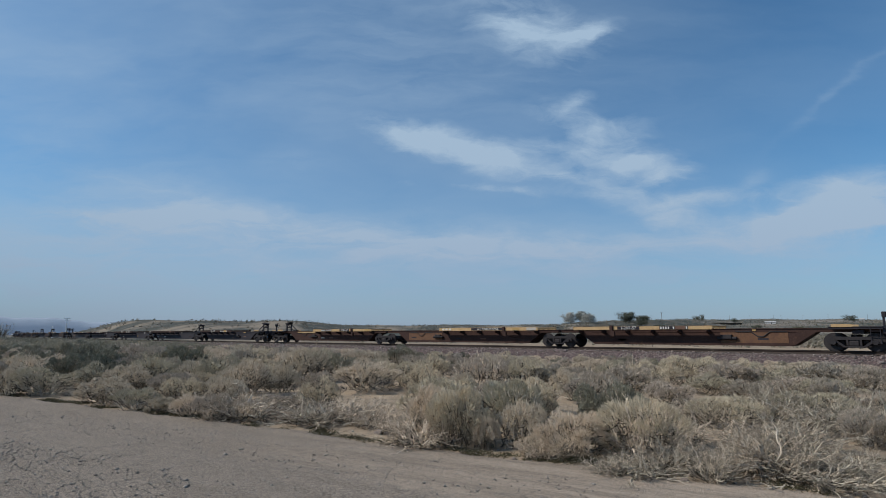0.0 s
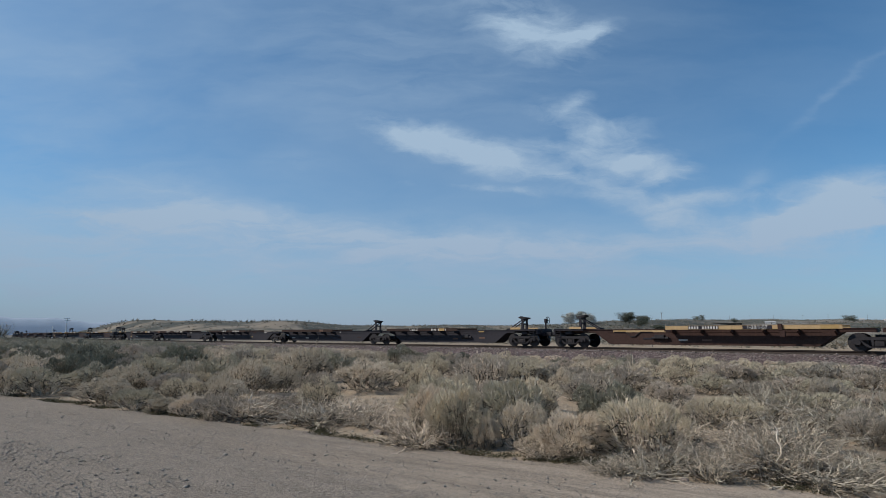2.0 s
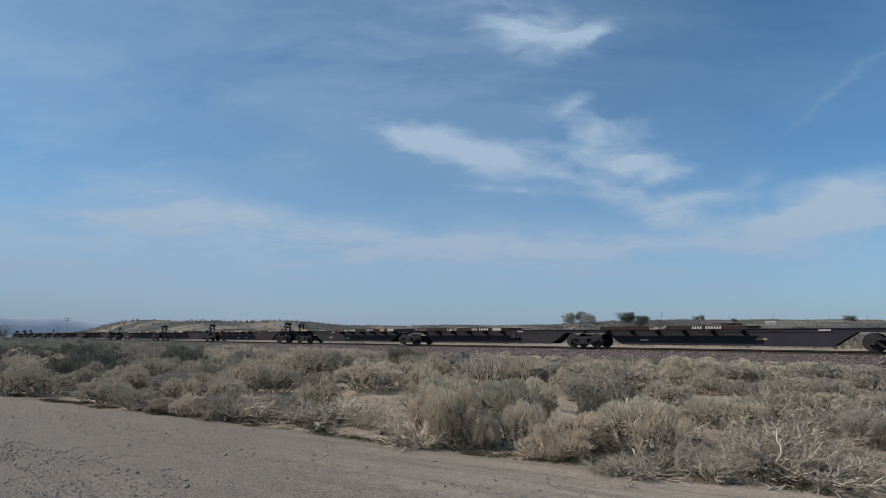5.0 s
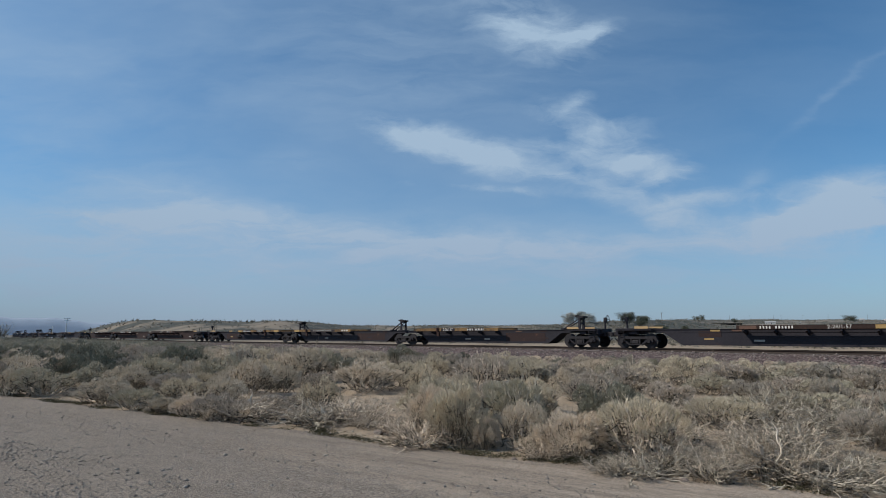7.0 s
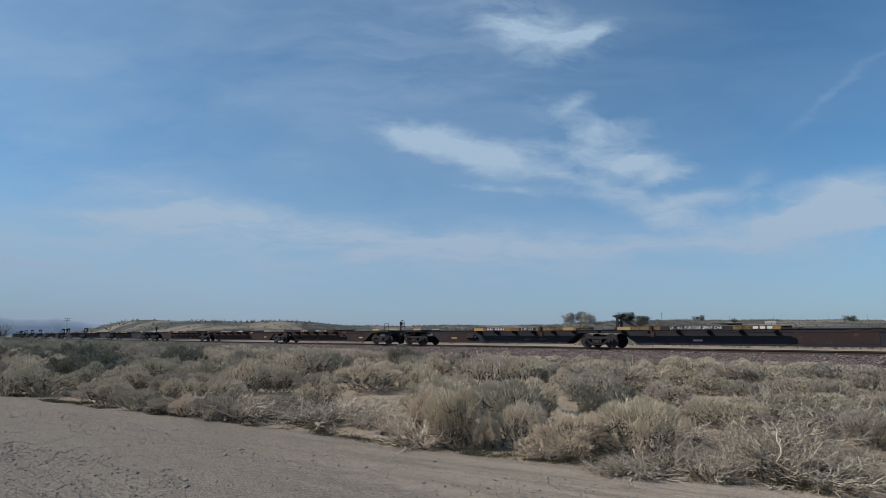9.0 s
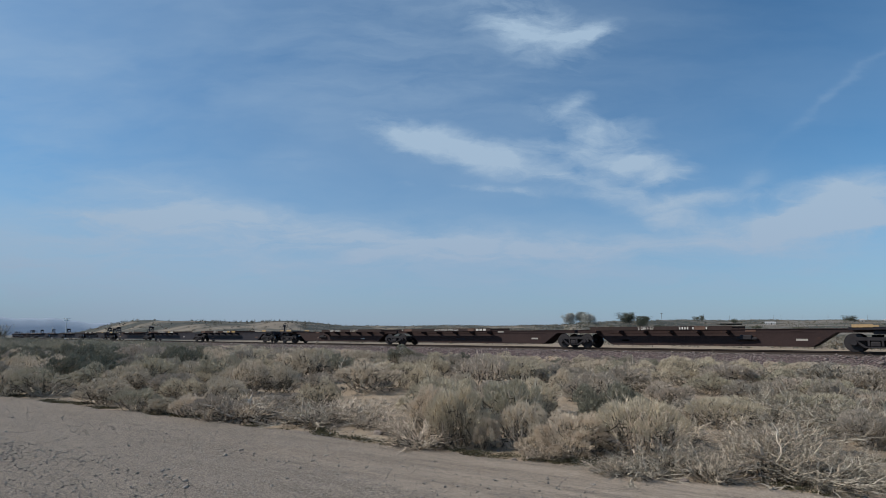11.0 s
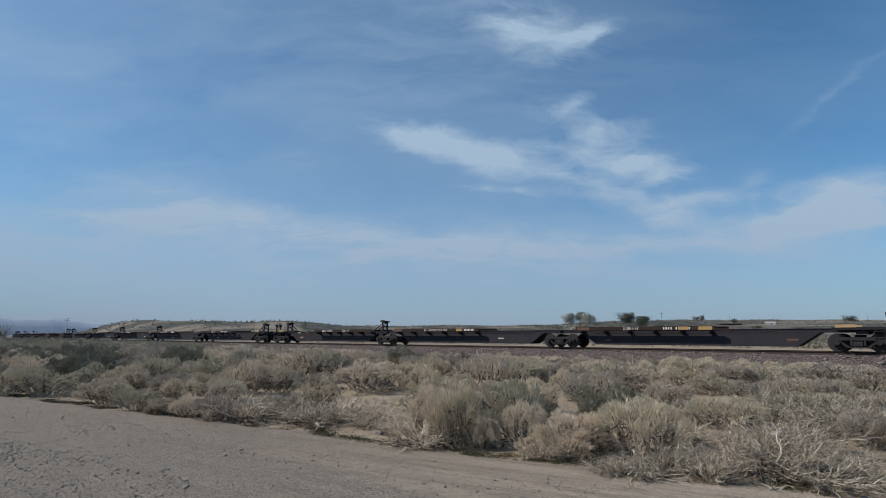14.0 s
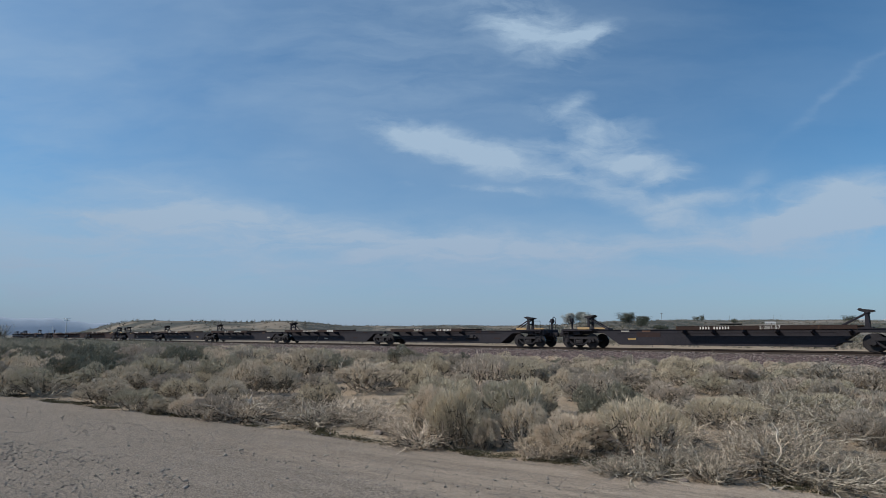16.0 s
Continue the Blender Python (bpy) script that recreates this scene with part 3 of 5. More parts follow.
def make_sill(L, front, rear):
    """The spine: a deep box beam with sloped ends that rise over the trucks."""
    a = L / 2
    xf, xr = (a + 1.62 if front else a - 0.12), (-a - 1.62 if rear else -a + 0.12)
    bm = bmesh.new()
    prism(bm, [(xr, 0.98), (xr, 1.17), (xf, 1.17), (xf, 0.98), (a - 1.55, 0.98), (a - 2.62, 0.25), (-a + 2.62, 0.25), (-a + 1.55, 0.98)], -SILL_Y, SILL_Y)
    bmesh.ops.bevel(bm, geom=list(bm.edges), offset=0.012, segments=1, affect="EDGES")
    # flanges along top and bottom, stiffeners down the web
    box(bm, ((xf + xr) / 2, 0, 1.185), (xf - xr - 0.1, 2 * SILL_Y + 0.1, 0.035))
    box(bm, (0, 0, 0.24), (L - 5.4, 2 * SILL_Y + 0.08, 0.03))
    for s in (-1, 1):
        box(bm, (0, s * (SILL_Y + 0.007), 0.995), (L - 5.0, 0.035, 0.025))
    return bm


def make_fascia(length):
    bm = bmesh.new()
    box(bm, (0, 0, 1.385), (length, 0.02, 0.23))
    box(bm, (0, 0.035, 1.495), (length, 0.09, 0.018))
    box(bm, (0, 0.03, 1.275), (length, 0.08, 0.014))
    for k in range(int(length / 0.75)):
        box(bm, (-length / 2 + 0.4 + k * 0.75, 0.025, 1.385), (0.02, 0.05, 0.2))
    return bm


def make_runway(length):
    bm = bmesh.new()
    box(bm, (0, 0, 1.262), (length, 0.30, 0.02))
    for k in range(int(length / 0.4)):
        box(bm, (-length / 2 + 0.2 + k * 0.4, 0, 1.28), (0.03, 0.28, 0.014))
    return bm


def make_bracket():
    """A gusset from the spine out to the near side plate."""
    bm = bmesh.new()
    vs = [(-SILL_Y + 0.01, 0.86), (-SILL_Y + 0.01, 1.15), (-1.26, 1.15), (-1.26, 1.07)]
    a = [bm.verts.new((-0.03, y, z)) for y, z in vs]
    b = [bm.verts.new((0.03, y, z)) for y, z in vs]
    bm.faces.new(a)
    bm.faces.new(b[::-1])
    for i in range(4):
        bm.faces.new((a[i], b[i], b[(i + 1) % 4], a[(i + 1) % 4]))
    box(bm, (0, -0.94, 0.955), (0.10, 0.68, 0.02), m=Matrix.Rotation(-0.316, 4, "X"))
    bmesh.ops.recalc_face_normals(bm, faces=bm.faces)
    return bm


def make_hitch_post():
    bm = bmesh.new()
    for y in (-0.28, 0.28):
        prism(bm, [(-0.11, 1.20), (0.10, 1.20), (0.05, 2.04), (-0.07, 2.04)], y - 0.045, y + 0.045)
    box(bm, (-0.02, 0, 1.65), (0.12, 0.56, 0.10))
    box(bm, (-0.02, 0, 1.99), (0.20, 0.70, 0.12), 0.02)
    box(bm, (0, 0, 1.225), (0.5, 0.85, 0.07), 0.01)
    bmesh.ops.recalc_face_normals(bm, faces=bm.faces)
    return bm


def make_hitch_plate():
    bm = bmesh.new()
    prism(bm, [(-0.36, 2.07), (-0.32, 2.13), (0.24, 2.20), (0.37, 2.18), (0.32, 2.11), (0.15, 2.04), (-0.20, 2.02)], -0.32, 0.32)
    box(bm, (0.28, 0, 2.21), (0.12, 0.3, 0.05), 0.012)
    return bm


def make_hitch_brace():
    bm = bmesh.new()
    for y in (-0.22, 0.22):
        d = Vector((1.3, 0, -0.72))
        box(bm, (0.68, y, 1.60), (d.length, 0.07, 0.075), 0.01, Matrix.Rotation(math.atan2(0.72, 1.3), 4, "Y"))
    box(bm, (1.34, 0, 1.25), (0.28, 0.66, 0.13), 0.02)
    return bm


def add_hitch(unit, x, inward):
    """inward: +1 when the brace runs towards the front of the train, -1 towards its rear."""
    turn = Matrix.Translation((x, 0, 0)) @ Matrix.Rotation(0 if inward > 0 else math.pi, 4, "Z")
    h = part("hitch", shared("hitch", make_hitch_post, BLACK), BLACK, unit, "raised trailer hitch on a dark steel stand", turn)
    part("fifth_wheel_plate", shared("fifth_wheel_plate", make_hitch_plate, TRUCKIRON), TRUCKIRON, h)
    part("brace", shared("brace", make_hitch_brace, BLACK), BLACK, h)


def make_coupler():
    bm = bmesh.new()
    box(bm, (0.25, 0, 0.90), (0.8, 0.26, 0.26), 0.03)
    box(bm, (0.62, -0.05, 0.88), (0.24, 0.30, 0.30), 0.05)
    cyl(bm, (0.45, -0.35, 0.85), (0.58, -0.33, 0.42), 0.03, seg=8)
    cyl(bm, (0.58, -0.33, 0.42), (0.72, -0.30, 0.62), 0.03, seg=8)
    return bm


def make_end_platform():
    bm = bmesh.new()
    box(bm, (0.2, 0, 1.235), (2.3, 2.3, 0.05), 0.008)
    for y in (-1.1, 1.1):
        box(bm, (0.2, y, 1.19), (2.3, 0.05, 0.13))
    box(bm, (1.4, 0, 1.05), (0.16, 2.0, 0.34), 0.02)
    box(bm, (1.15, 0, 0.92), (0.9, 0.7, 0.36), 0.03)
    box(bm, (0.3, 0, 0.98), (0.5, 1.9, 0.2), 0.02)
    return bm


def make_handrail():
    bm = bmesh.new()
    for x in (-0.26, 0.26):
        cyl(bm, (x, 0, 1.2), (x, 0, 1.86), 0.017, seg=6)
    cyl(bm, (-0.26, 0, 1.86), (0.26, 0, 1.86), 0.017, seg=6)
    return bm


def make_ladder():
    bm = bmesh.new()
    for x in (-0.2, 0.2):
        cyl(bm, (x, 0, 0.38), (x, 0, 1.25), 0.018, seg=6)
    for z in (0.42, 0.72, 1.02):
        cyl(bm, (-0.2, 0, z), (0.2, 0, z), 0.016, seg=6)
    return bm


def make_brake_stand():
    bm = bmesh.new()
    box(bm, (0, 0, 1.55), (0.10, 0.12, 0.7), 0.02)
    box(bm, (0.03, 0, 1.88), (0.20, 0.24, 0.30), 0.03)
    return bm


def make_brake_wheel():
    bm = bmesh.new()
    n = 20
    for i in range(n):
        a, b = i * 2 * math.pi / n, (i + 1) * 2 * math.pi / n
        cyl(bm, (0.19, 0.27 * math.cos(a), 1.90 + 0.27 * math.sin(a)), (0.19, 0.27 * math.cos(b), 1.90 + 0.27 * math.sin(b)), 0.02, seg=6)
    for i in range(4):
        a = i * math.pi / 2
        cyl(bm, (0.15, 0, 1.90), (0.19, 0.27 * math.cos(a), 1.90 + 0.27 * math.sin(a)), 0.016, seg=6)
    return bm


def add_end(unit, x, way, plate, brake, rails):
    """Platform, coupler, grab irons and brake gear at a car's outer end. way: +1 front, -1 rear."""
    turn = Matrix.Translation((x, 0, 0)) @ Matrix.Rotation(0 if way > 0 else math.pi, 4, "Z")
    e = part("end_platform", shared("end_platform", make_end_platform, BLACK), BLACK, unit, "", turn)
    part("coupler", shared("coupler", make_coupler, TRUCKIRON), TRUCKIRON, e, "", Matrix.Translation((1.42, 0, 0)))
    for y in (-1.12, 1.12):
        part("ladder", shared("ladder", make_ladder, BLACK), BLACK, e, "", Matrix.Translation((1.05, y, 0)))
        part("end_plate", shared("end_plate", lambda: panel(0.9, 0.15), plate), plate, e, "yellow edge plate", Matrix.Translation((-0.35, y + (0.04 if y > 0 else -0.04), 1.31)))
        if rails:
            part("handrail", shared("handrail", make_handrail, BLACK), BLACK, e, "", Matrix.Translation((0.95, y * 0.92, 0)))
    if brake:
        b = part("brake_stand", shared("brake_stand", make_brake_stand, BLACK), BLACK, e, "", Matrix.Translation((1.28 if way > 0 else 0.9, 0.45, 0)))
        part("brake_wheel", shared("brake_wheel", make_brake_wheel, TRUCKIRON), TRUCKIRON, b)


def panel(w, h):
    bm = bmesh.new()
    box(bm, (0, 0, 0), (w, 0.012, h), 0.002)
    return bm


def make_pocket():
    """A stake pocket standing on the side plate, with its foot below."""
    bm = bmesh.new()
    box(bm, (0, -0.06, 1.38), (0.22, 0.14, 0.36), 0.02)
    box(bm, (0.1, -0.03, 1.02), (0.26, 0.16, 0.34), 0.02)
    return bm


def make_valve():
    bm = bmesh.new()
    box(bm, (0, -0.10, 0), (0.62, 0.22, 0.26), 0.03)
    cyl(bm, (-0.5, -0.09, -0.08), (0.55, -0.09, -0.08), 0.09, seg=10)
    return bm


def make_pipe(length):
    bm = bmesh.new()
    h = length / 2
    pts = [(-h, 0), (-0.5, 0), (-0.15, -0.28), (0.15, -0.28), (0.5, 0), (h, 0)]
    for (x0, z0), (x1, z1) in zip(pts, pts[1:]):
        cyl(bm, (x0, 0, z0), (x1, 0, z1), 0.028, seg=8)
    return bm


def text_mesh(words, size):
    """Raised lettering in the built-in font, facing -y, centred."""
    key = ("text", words, size)
    if key not in MESHES:
        cu = bpy.data.curves.new("lettering", "FONT")
        cu.resolution_u = 2
        cu.body, cu.size, cu.extrude, cu.align_x, cu.align_y = words, size, 0.003, "CENTER", "CENTER"
        ob = bpy.data.objects.new("lettering", cu)
        me = bpy.data.meshes.new_from_object(ob)
        me.transform(Matrix.Rotation(math.pi / 2, 4, "X"))
        bpy.data.objects.remove(ob)
        me.materials.clear()
        me.materials.append(LETTER)
        MESHES[key] = me
    return MESHES[key]


# plate colour, spine colour, bare-half patch colour, wording
LIVERIES = {"worn": (WORNPLATE, BLACK, BROWN, "worn yellow-brown side plates on a dark spine"),
            "yellow": (YELLOW, REDBROWN, ORANGE, "yellow side plates on a rust-brown spine"),
            "orange": (YELLOW, REDBROWN, YELLOW, "yellow side plates on a patched brown spine"),
            "rust": (RUSTPLATE, BLACK, BROWN, "rusted side plates on a black spine"),
            "dark": (DARKPLATE, BLACK, BLACK, "dark side plates on a sooty black spine"),
            "brown": (DARKPLATE, BROWN, BROWN, "dark brown side plates on a brown spine")}


def spine_unit(L, front, rear, half, livery, hitches, rng, lead_truck, words, brake, place):
    """One platform of an articulated spine car. half: -1 when its trailer runways lie in the rear half, +1 in the front half."""
    plate, spine, patch, look_words = LIVERIES[livery]
    unit = tagged(new("spine_car"), "empty spine car with " + look_words, "freight car", "cars of the train")
    part("center_sill", shared(f"center_sill_{L}_{front}_{rear}", lambda: make_sill(L, front, rear), spine), spine, unit)
    length = round(L * 0.53, 1)
    mid = half * (L / 2 - 1.45 - length / 2)
    for y in (-1.28, 1.28):
        f = part("side_plate", shared(f"side_plate_{length}", lambda: make_fascia(length), plate), plate, unit, "",
                 Matrix.Translation((mid, y, -0.125)) @ Matrix.Rotation(0 if y < 0 else math.pi, 4, "Z"))
        part("runway", shared(f"runway_{length}", lambda: make_runway(length), DARKPLATE), DARKPLATE, unit, "", Matrix.Translation((mid, y * 0.87, -0.058)))
        if y < 0:
            # near-side wording and marks on the plate
            at = length * 0.06 - 0.3 if words else -half * (length * 0.2 + 0.5)
            figures, pocket = at + half * 2.9, (-length * 0.25 if livery == "worn" else length * 0.21 - 0.2) if words else at + half * 4.05
            if livery in ("yellow", "orange", "worn"):
                part("backing_panel", shared(f"backing_panel_{words}_{livery}", lambda: panel((4.2 if livery == "worn" else 3.3) if words else 1.75, 0.2), BLACK), BLACK, f, "black panel behind the words", Matrix.Translation((at, -0.008, 1.385)))
                part("stake_pocket", shared("stake_pocket", make_pocket, REDBROWN), REDBROWN, f, "", Matrix.Translation((pocket, 0, 0)))
                if not words:
                    part("backing_panel", shared("backing_panel_small", lambda: panel(1.5, 0.2), BLACK), BLACK, f, "black panel behind the figures", Matrix.Translation((figures, -0.008, 1.385)))
            if words:
                said = "ALL PURPOSE SPINE" if livery == "yellow" else "28 - ALL PURPOSE SPINE CAR" if livery == "worn" else "ALL PURPOSE SPINE CAR"
                part("lettering", text_mesh(said, 0.235), LETTER, f, "white stencilled words", Matrix.Translation((at, -0.016, 1.385)))
                # the owner's mark: three plain white bars near the plate's end
                for k in range(3):
                    far_end = -length / 2 + 0.45 if livery == "yellow" else length / 2 - 1.25
                    part("marking_bar", shared("marking_bar_wide", lambda: panel(0.26, 0.15), LETTER), LETTER, f, "", Matrix.Translation((far_end + k * 0.36, -0.024, 1.385)))
            elif words is not None:
                for i in (0, 1, 2, 3, 5, 6, 7, 8, 9, 10):
                    part("marking_bar", shared("marking_bar", lambda: panel(0.08, 0.15), LETTER), LETTER, f, "", Matrix.Translation((at + (i - 5) * 0.155, -0.016, 1.385)))
                part("lettering", text_mesh("1-28/1-57" if livery in ("yellow", "orange") else "2-28/1-57", 0.27), LETTER, f, "white stencilled figures", Matrix.Translation((figures, -0.017, 1.385)))
            for x, w, mt in ((length / 2 - 0.55, 0.8, LABEL_Y if rng.random() < 0.6 else LABEL_W), (-length / 2 + 0.6, 0.9, LABEL_Y if livery in ("yellow", "worn", "orange") else LABEL_R),
                             (length * 0.30, 0.6, LABEL_R if rng.random() < 0.5 else LABEL_Y)):
                if rng.random() < 0.28:
                    part("placard", shared(f"placard_{w}", lambda: panel(w, 0.2), mt), mt, f, "", Matrix.Translation((x, -0.019, 1.385)))
    for k in range(6):
        for turned in (0, math.pi):
            part("bracket", shared("bracket", make_bracket, spine), spine, unit, "",
                 Matrix.Translation((mid - length / 2 + 0.35 + k * (length - 0.7) / 5, 0, 0)) @ Matrix.Rotation(turned, 4, "Z"))
    # bare half: deck strip, brake gear, placards
    bare = -half * (L / 2 - 2.6 - (L - length - 4) / 2)
    span = L - length - 4.2
    if livery in ("yellow", "orange", "worn") or rear:
        tall = 0.17 if livery == "orange" else 0.60 if livery in ("yellow", "worn") else 0.34
        part("web_panel", shared(f"web_panel_{round(span, 1)}_{tall}", lambda: panel(span * (0.9 if livery in ("yellow", "orange", "worn") else 0.4), tall), patch), patch, unit, "",
             Matrix.Translation((bare, -SILL_Y - 0.009, 1.07 if livery == "orange" else 0.68 if livery in ("yellow", "worn") else 0.9)))
    if rng.random() < 0.45:
        part("brake_valve", shared("brake_valve", make_valve, TRUCKIRON), TRUCKIRON, unit, "", Matrix.Translation((bare + half * span * 0.36, -SILL_Y - 0.01, 0.72)))
    if livery in ("yellow", "orange"):
        part("brake_pipe", shared("brake_pipe", lambda: make_pipe(2.6), TRUCKIRON), TRUCKIRON, unit, "", Matrix.Translation((bare - half * span * 0.1, -SILL_Y - 0.04, 1.02)))
    for k in range(3):
        mt = rng.choice((LABEL_Y, LABEL_W, LABEL_R, BROWN, BLACK))
        part("placard", shared("placard_small", lambda: panel(0.55, 0.11), mt), mt, unit, "", Matrix.Translation((bare + rng.uniform(-0.5, 0.5) * span, -SILL_Y - 0.013, 1.10 if k < 2 else 0.6)))
    for k in range(2):
        mt = rng.choice((LABEL_W, LABEL_R, BLACK, BLACK))
        part("placard", shared("placard_small", lambda: panel(0.55, 0.11), mt), mt, unit, "", Matrix.Translation((mid + rng.uniform(-0.45, 0.45) * length, -SILL_Y - 0.013, 0.52)))
    for x, way in hitches:
        add_hitch(unit, x, way)
    if front:
        add_end(unit, L / 2, 1, YELLOW, brake, livery in ("brown", "dark"))
    if rear:
        add_end(unit, -L / 2, -1, YELLOW, livery in ("rust", "yellow"), livery in ("brown", "dark"))
    # the outermost trucks stand a little nearer to the couplers
    if lead_truck:
        add_truck(unit, L / 2 + 0.12, place - 0.12)
    over = 0.12 if rear else 0.0
    add_truck(unit, -L / 2 - over, place + L + over)
    return unit


THREE, FIVE = (17.2, 18.2, 17.2), (15.85, 17.0, 17.0, 17.0, 15.85)
UNITS = []


def build_train():
    rng = random.Random(11)
    # units of each car, livery, which units carry raised hitches (unit, at front?), runways per unit
    consist = [(-51.0, THREE, "dark", (), (-1, -1, 1)),
               (5.8, THREE, "yellow", ((2, 0),), (-1, 1, 1)),
               (62.7, FIVE, "rust", ((0, 1), (1, 1)), (-1, -1, -1, -1, 1)),
               (149.6, THREE, "worn", ((0, 1), (1, 1), (1, 0)), (-1, -1, 1)),
               (206.85, (16.8, 18.1, 16.9), "brown", (), (-1, -1, 1)),
               (263.0, THREE, "rust", ((2, 1), (2, 0)), (-1, -1, 1)),
               (320.0, FIVE, "dark", ((0, 1), (1, 0), (2, 0), (3, 0), (4, 0)), (-1, -1, -1, -1, 1)),
               (406.9, THREE, "brown", ((0, 1),), (-1, -1, 1)),
               (463.8, THREE, "worn", ((1, 1), (2, 0)), (-1, -1, 1)),
               (520.7, FIVE, "rust", ((0, 1), (2, 1), (3, 1)), (-1, -1, -1, -1, 1)),
               (607.7, THREE, "dark", ((2, 0),), (-1, 1, 1)),
               (664.6, FIVE, "brown", ((0, 1), (2, 0), (4, 0)), (-1, -1, -1, -1, 1))]
    for c, (place, lengths, livery, hitches, halves) in enumerate(consist):
        for i, L in enumerate(lengths):
            hs = []
            for k, at_front in hitches:
                if k == i:
                    outer = (i == 0) if at_front else (i == len(lengths) - 1)
                    inset = 0.3 if outer else 1.15
                    hs.append((L / 2 - inset, -1) if at_front else (-L / 2 + inset, 1))
            kind = livery
            if c == 1 and i == 2:
                kind = "orange"
            unit = spine_unit(L, i == 0, i == len(lengths) - 1, halves[i], kind, hs, rng, i == 0, None if c == 2 and i == 1 else i == 1, True, place)
            UNITS.append((unit, place, place + L))
            place += L


build_train()


def motions():
    """The train rolls by at a steady speed along the track."""
    times = [k * 0.8 for k in range(21)]
    for unit, a, b in UNITS:
        rows = []
        for t in times:
            s = run_of(t)
            p, _ = track_point(s - a)
            q, _ = track_point(s - b)
            d, mid = p - q, (p + q) / 2
            rows.append((t, pose(mid[0], mid[1], RAIL_Z, 0, 0, math.degrees(math.atan2(d[1], d[0])))))
        walk(unit, rows)
    # the wheels of the trucks that pass close by turn with the rails
    ticks = [k / FPS for k in range(int(16 * FPS) + 1)]
    for ws, x, lam in WHEELSETS:
        if 0 < lam < 330:
            walk(ws, [(t, Matrix.Translation((x, 0, WHEEL_R)) @ Matrix.Rotation((run_of(t) - lam) / WHEEL_R, 4, "Y")) for t in ticks])


# ---------------------------------------------------------------- plants


def ribbons(base, tip, width, rng, facing=None):
    """Narrow tapering blades from base to tip, one quad each, turned at random or towards facing."""
    d = tip - base
    r = rng.normal(size=base.shape) if facing is None else facing + rng.normal(size=base.shape) * 0.35
    side = np.cross(d, r)
    side /= np.linalg.norm(side, axis=1, keepdims=True) + 1e-9
    w = np.asarray(width).reshape(-1, 1) * 0.5
    V = np.stack([base - side * w, base + side * w, tip + side * w * 0.45, tip - side * w * 0.45], 1).reshape(-1, 3)
    n = len(base)
    F = np.arange(n * 4).reshape(n, 4)
    return V, F


def tubes(P, R, rng, sides=3):
    """Tapered branches: P[n, k, 3] centre lines, R[n, k] radii."""
    n, k, _ = P.shape
    d = P[:, -1] - P[:, 0]
    a = np.cross(d, rng.normal(size=d.shape))
    a /= np.linalg.norm(a, axis=1, keepdims=True) + 1e-9
    b = np.cross(d, a)
    b /= np.linalg.norm(b, axis=1, keepdims=True) + 1e-9
    ang = np.arange(sides) * 2 * np.pi / sides
    ring = a[:, None, None] * np.cos(ang)[None, None, :, None] + b[:, None, None] * np.sin(ang)[None, None, :, None]
    V = (P[:, :, None] + ring * R[:, :, None, None]).reshape(-1, 3)
    i, j, s = np.meshgrid(np.arange(n), np.arange(k - 1), np.arange(sides), indexing="ij")
    v = (i * k + j) * sides
    t = (s + 1) % sides
    F = np.stack([v + s, v + t, v + sides + t, v + sides + s], -1).reshape(-1, 4)
    return V, F


def joined(pieces):
    vs, fs, o = [], [], 0
    for V, F in pieces:
        vs.append(V)
        fs.append(F + o)
        o += len(V)
    return np.concatenate(vs), np.concatenate(fs)


def unit_rows(v):
    return v / (np.linalg.norm(v, axis=1, keepdims=True) + 1e-9)


def blades(base, tip, width, rng):
    """Thin leaves and twig ends, one pointed triangle each, turned at random."""
    side = unit_rows(np.cross(tip - base, rng.normal(size=base.shape)))
    w = np.asarray(width).reshape(-1, 1) * 0.5
    V = np.stack([base - side * w, base + side * w, tip], 1).reshape(-1, 3)
    return V, np.arange(len(base) * 3).reshape(-1, 3)


def grow(P, each, lo, hi, length, keep, outward, noise, steps, rng, sag=0.0, crook=0.0):
    """Branches from the branches P[n, k, 3]: each of them bears some between lo and hi of its length."""
    n, k, _ = P.shape
    idx = np.repeat(np.arange(n), each)
    at = rng.uniform(lo, hi, len(idx)) * (k - 1)
    i = np.minimum(at.astype(int), k - 2)
    fr = (at - i)[:, None]
    start = P[idx, i] * (1 - fr) + P[idx, i + 1] * fr
    along = unit_rows(P[idx, i + 1] - P[idx, i])
    out = unit_rows(start + np.array([0, 0, 0.15]))
    way = unit_rows(along * keep + out * outward + rng.normal(size=along.shape) * noise)
    ln = rng.uniform(*length, len(idx))[:, None]
    bow = rng.normal(size=way.shape) * 0.16 * ln + np.array([0, 0, -sag]) * ln
    f = np.linspace(0, 1, steps)[None, :, None]
    Q = start[:, None] + way[:, None] * ln[:, None] * f + bow[:, None] * (f * f)
    if crook:
        Q = Q + rng.normal(size=Q.shape) * crook * ln[:, None] * (f > 0)
    Q[:, :, 2] = np.maximum(Q[:, :, 2], 0.015)
    return Q


